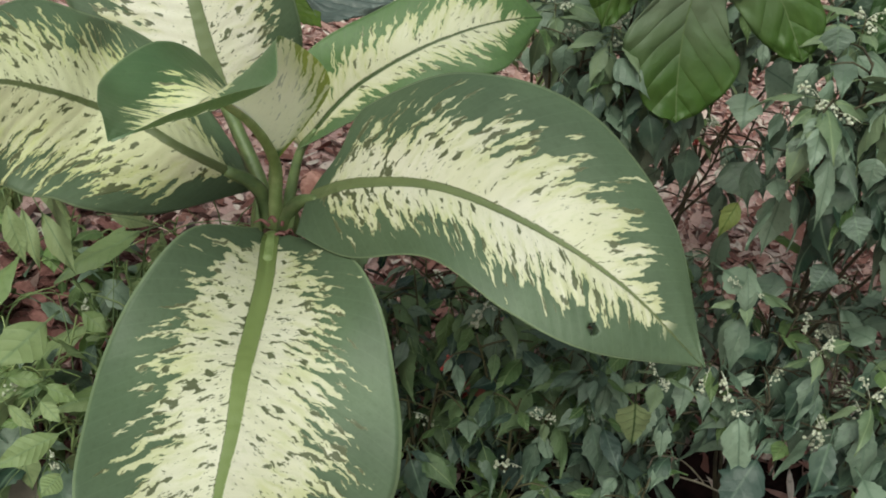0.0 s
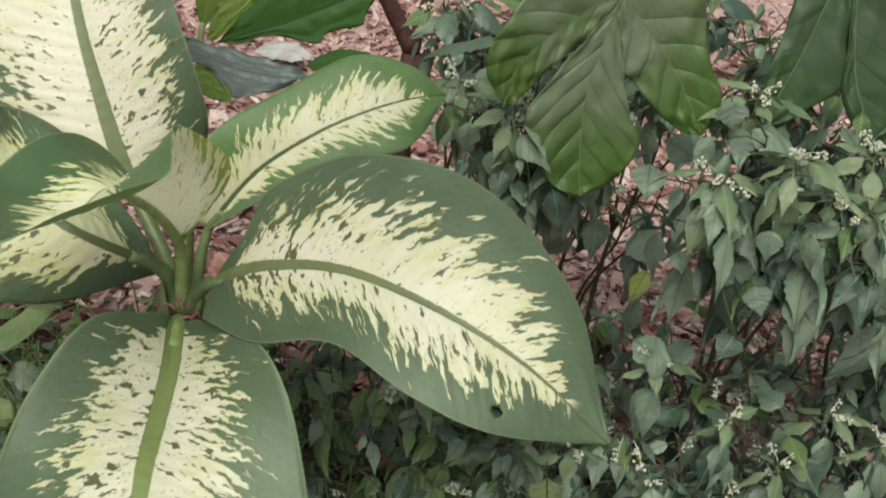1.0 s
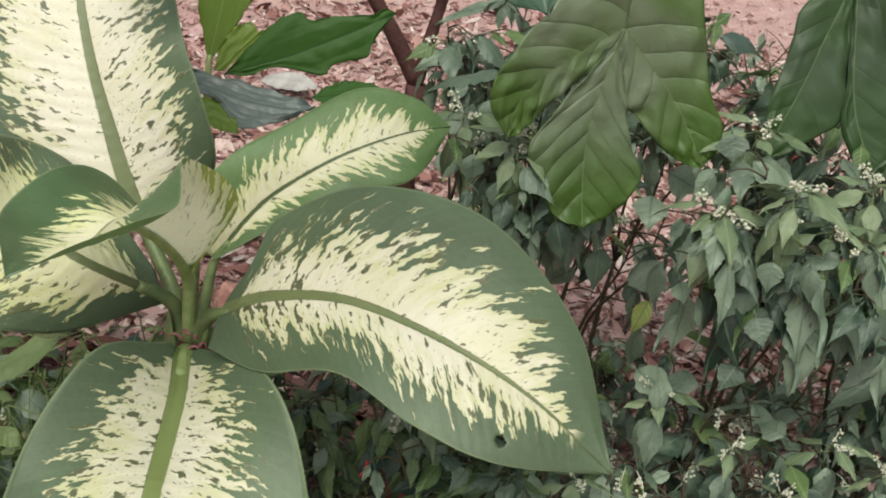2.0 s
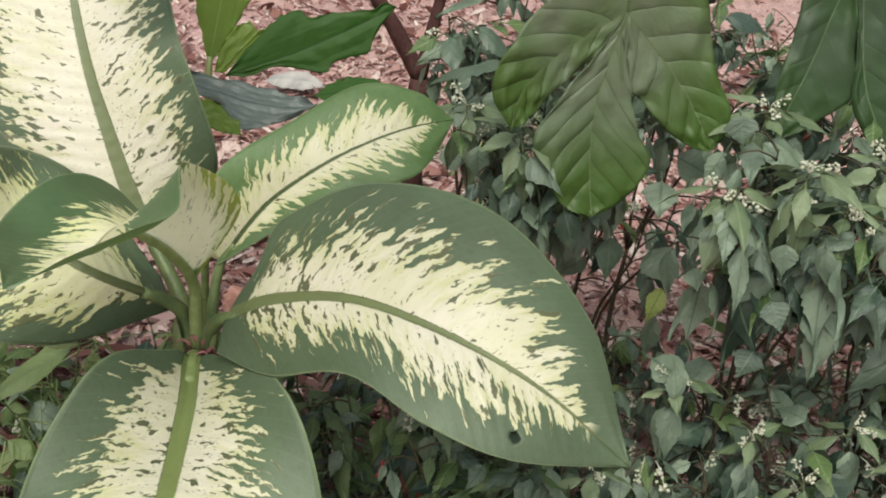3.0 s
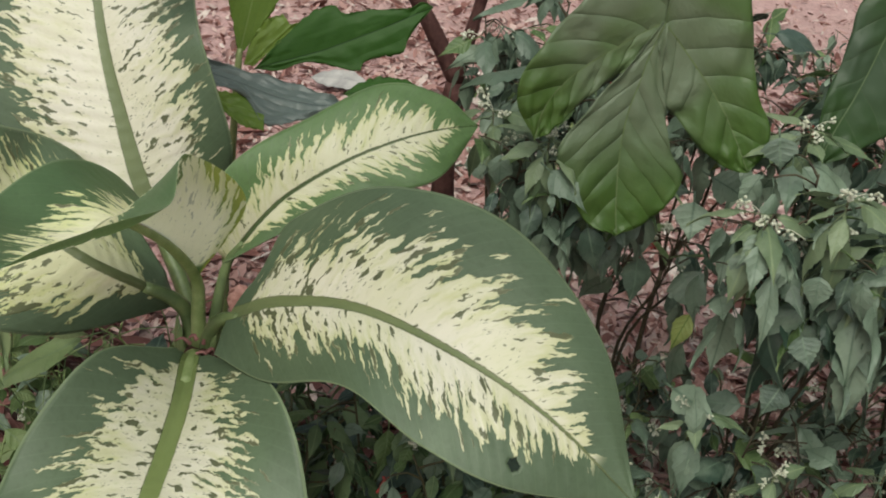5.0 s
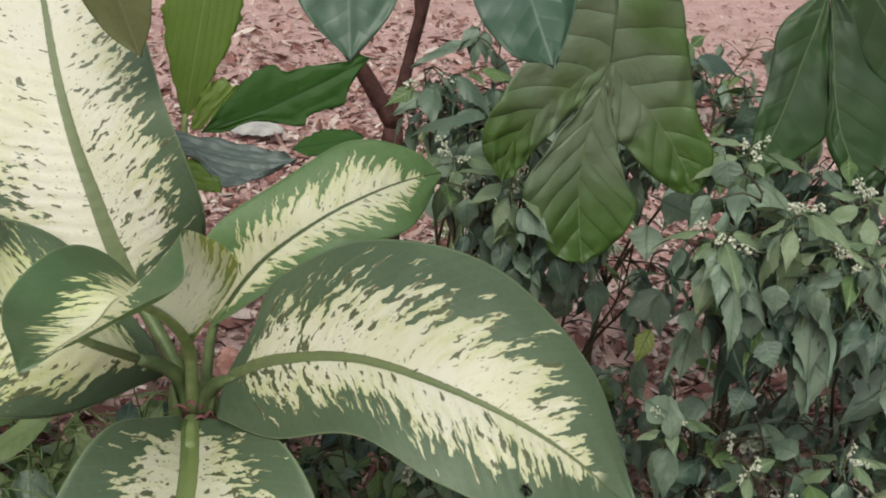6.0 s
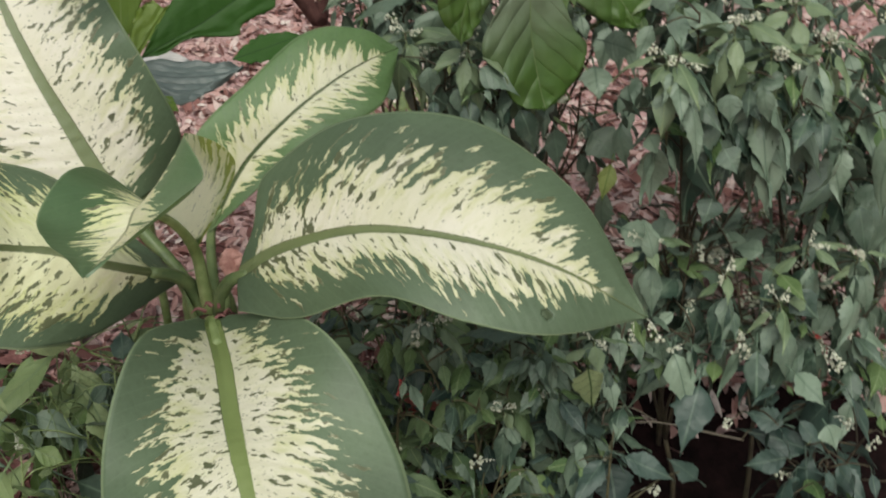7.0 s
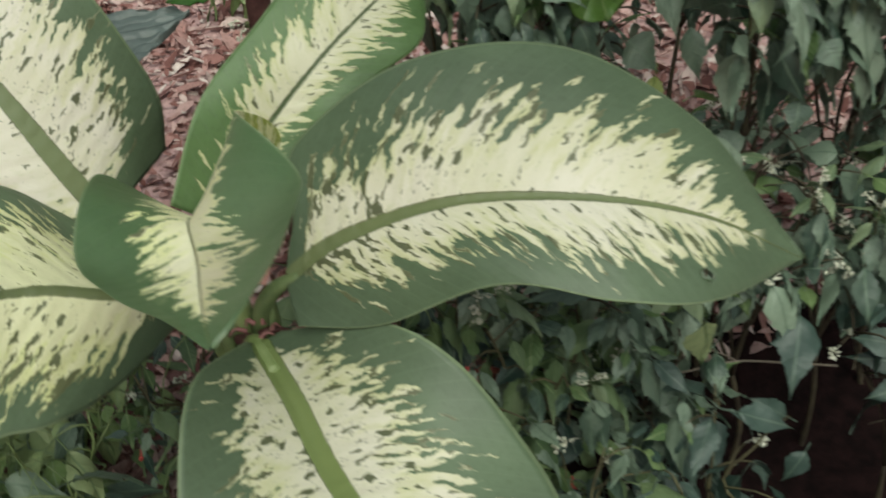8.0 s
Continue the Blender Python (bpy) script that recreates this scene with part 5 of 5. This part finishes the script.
make_dry_leaf((-0.02, 1.075, -0.06), (0.045, 1.065, -0.055), (0.1, 0.9, 0.4), 0.016, 1)
make_dry_leaf((-0.187, 0.955, 0.318), (-0.181, 0.945, 0.284), (0.9, 0.2, 0.2), 0.013, 2, M_PINKDRY, "curled pinkish dry leaf caught between stalks")
make_dry_leaf((-0.023, 1.004, 0.064), (0.048, 0.970, 0.058), (0.1, 0.9, 0.4), 0.015, 4, M_SALMON, "salmon red dry leaf caught among herbs")
make_dry_leaf((-0.30, 1.06, -0.05), (-0.24, 1.05, -0.06), (0.2, 0.9, 0.4), 0.014, 3)

# light green growth beside the dumb cane
MIXED_LEAVES = LOW_LEAVES + LOW_LEAVES[:2] + SHOOT_LEAVES + BUSH_LEAVES[1:4]
LOWTEXT = "light green low herbs with narrow leaves"
for lx, ly, lh, lseed in ((-0.70, 1.02, 0.06, 31), (-0.47, 0.98, 0.08, 32), (-0.42, 1.16, 0.06, 33), (-0.37, 1.08, 0.10, 34), (-0.52, 0.93, 0.04, 35), (-0.34, 1.20, 0.10, 36), (-0.56, 0.88, 0.02, 37), (-0.42, 0.96, 0.02, 38), (-0.50, 1.22, 0.04, 40), (-0.60, 1.10, -0.02, 45)):
    make_bush(lx, ly, ((-0.04, 0.0, lh), (0.03, 0.03, lh * 0.9), (0.0, -0.05, lh * 0.7)), 30, lseed, 1, 0, -0.10, 1.35, MIXED_LEAVES, LOWTEXT, M_STALK, 0.5)
    rnd = random.Random(lseed)
    tuft = thing("grass_tuft", "few thin pale green grass blades among herbs", "grass", "grass tufts", at=(lx + 0.03, ly - 0.03, ground_height(lx, ly)))
    for k in range(3):
        base, way = Vector((rnd.gauss(0, 0.03), rnd.gauss(0, 0.03), -0.01)), Vector((rnd.gauss(0, 0.06), rnd.gauss(-0.03, 0.05), 0))
        part("grass_blade", tube(bmesh.new(), [base, base + way * 0.4 + Vector((0, 0, 0.12 + lh * 0.6)), base + way * 1.2 + Vector((0, 0, 0.16 + lh * 0.8)), base + way * 2.2 + Vector((0, 0, 0.13 + lh * 0.7))], 0.0014, 0.0004, 3, 10), M_SHOOT, tuft)
fern = make_bush(-0.63, 1.27, ((-0.02, 0.0, 0.20), (0.05, -0.04, 0.18), (0.10, 0.0, 0.16)), 22, 39, 0, 0, 0.05, 1.5, LOW_LEAVES, "pale green herb with long hanging leaves", M_STALK)
HERB_LEAVES = [
    ((-0.531, 1.055, 0.192), (-0.495, 1.0, 0.142), 0.0123),
    ((-0.516, 1.059, 0.188), (-0.478, 1.003, 0.135), 0.0097),
    ((-0.495, 1.046, 0.194), (-0.435, 0.997, 0.138), 0.0121),
    ((-0.379, 0.834, 0.074), (-0.429, 0.768, 0.072), 0.0137),
    ((-0.421, 0.916, 0.144), (-0.453, 0.84, 0.133), 0.0233),
    ((-0.415, 0.939, 0.136), (-0.378, 0.927, 0.119), 0.0108),
    ((-0.422, 1.035, 0.189), (-0.363, 1.041, 0.187), 0.01),
    ((-0.461, 0.853, 0.103), (-0.419, 0.858, 0.103), 0.0082),
    ((-0.429, 0.862, 0.096), (-0.385, 0.857, 0.085), 0.0088),
    ((-0.423, 0.847, 0.092), (-0.392, 0.825, 0.084), 0.0081),
    ((-0.381, 0.805, 0.043), (-0.39, 0.771, 0.043), 0.0115),
    ((-0.465, 0.863, 0.068), (-0.422, 0.834, 0.061), 0.0071),
]
rnd = random.Random(77)
for foot, tip, half in HERB_LEAVES:
    set_leaf(rnd.choice(LOW_LEAVES), fern, foot, tip, half, (rnd.gauss(0.0, 0.15), -0.6, rnd.uniform(0.5, 0.9)))
for k, (px, py) in enumerate(((-0.616, 1.279), (-0.577, 1.258), (-0.564, 1.295), (-0.551, 1.333), (-0.583, 1.237), (-0.55, 1.237), (-0.524, 1.303), (-0.51, 1.342), (-0.608, 1.251), (-0.534, 1.267), (-0.486, 1.318), (-0.536, 1.381), (-0.608, 1.218), (-0.577, 1.195), (-0.571, 1.238), (-0.54, 1.194), (-0.584, 1.167), (-0.589, 1.253), (-0.542, 1.228), (-0.603, 1.244), (-0.556, 1.17), (-0.607, 1.197), (-0.557, 1.21), (-0.595, 1.214), (-0.503, 1.295), (-0.485, 1.278))):
    turn = 0.9 * k
    pz = ground_height(px, py) + 0.012 + 0.004 * (k % 3)
    make_dry_leaf((px, py, pz), (px + 0.045 * math.cos(turn), py + 0.030 * math.sin(turn), pz + 0.010 * math.sin(3 * turn)), (-math.sin(turn), math.cos(turn), 0.3 * math.cos(2 * turn)), 0.017, k + 20)



def make_stone(at, r, seed):
    root = thing("stone", "smooth pale beige stone half sunk in the earth", "stone", at=at)
    bm = bmesh.new()
    bmesh.ops.create_icosphere(bm, subdivisions=4, radius=1)
    for b in bm.verts:
        b.co *= 1 + 0.12 * noise.noise(b.co * 1.3 + Vector((seed, 0, 0))) + 0.02 * noise.noise(b.co * 6)
        b.co = Vector((b.co.x * r, b.co.y * r * 0.8, b.co.z * r * 0.55))
    part("stone_body", bm, M_STONE, root)


make_stone((-0.507, 0.952, -0.163), 0.062, 3)
make_dry_leaf((-0.360, 2.350, 0.025), (-0.230, 2.330, 0.030), (0.1, 0.9, 0.45), 0.030, 41, M_SCRAP, "large pale whitish dry leaf on the earth")
make_dry_leaf((-0.345, 1.215, -0.038), (-0.300, 1.190, -0.034), (0.2, 0.9, 0.4), 0.013, 42, M_SCRAP, "pale whitish dry leaf on the earth")
make_dry_leaf((-0.30, 1.24, -0.032), (-0.27, 1.22, -0.028), (0.5, 0.7, 0.4), 0.012, 43, M_SCRAP, "pale whitish dry leaf on the earth")
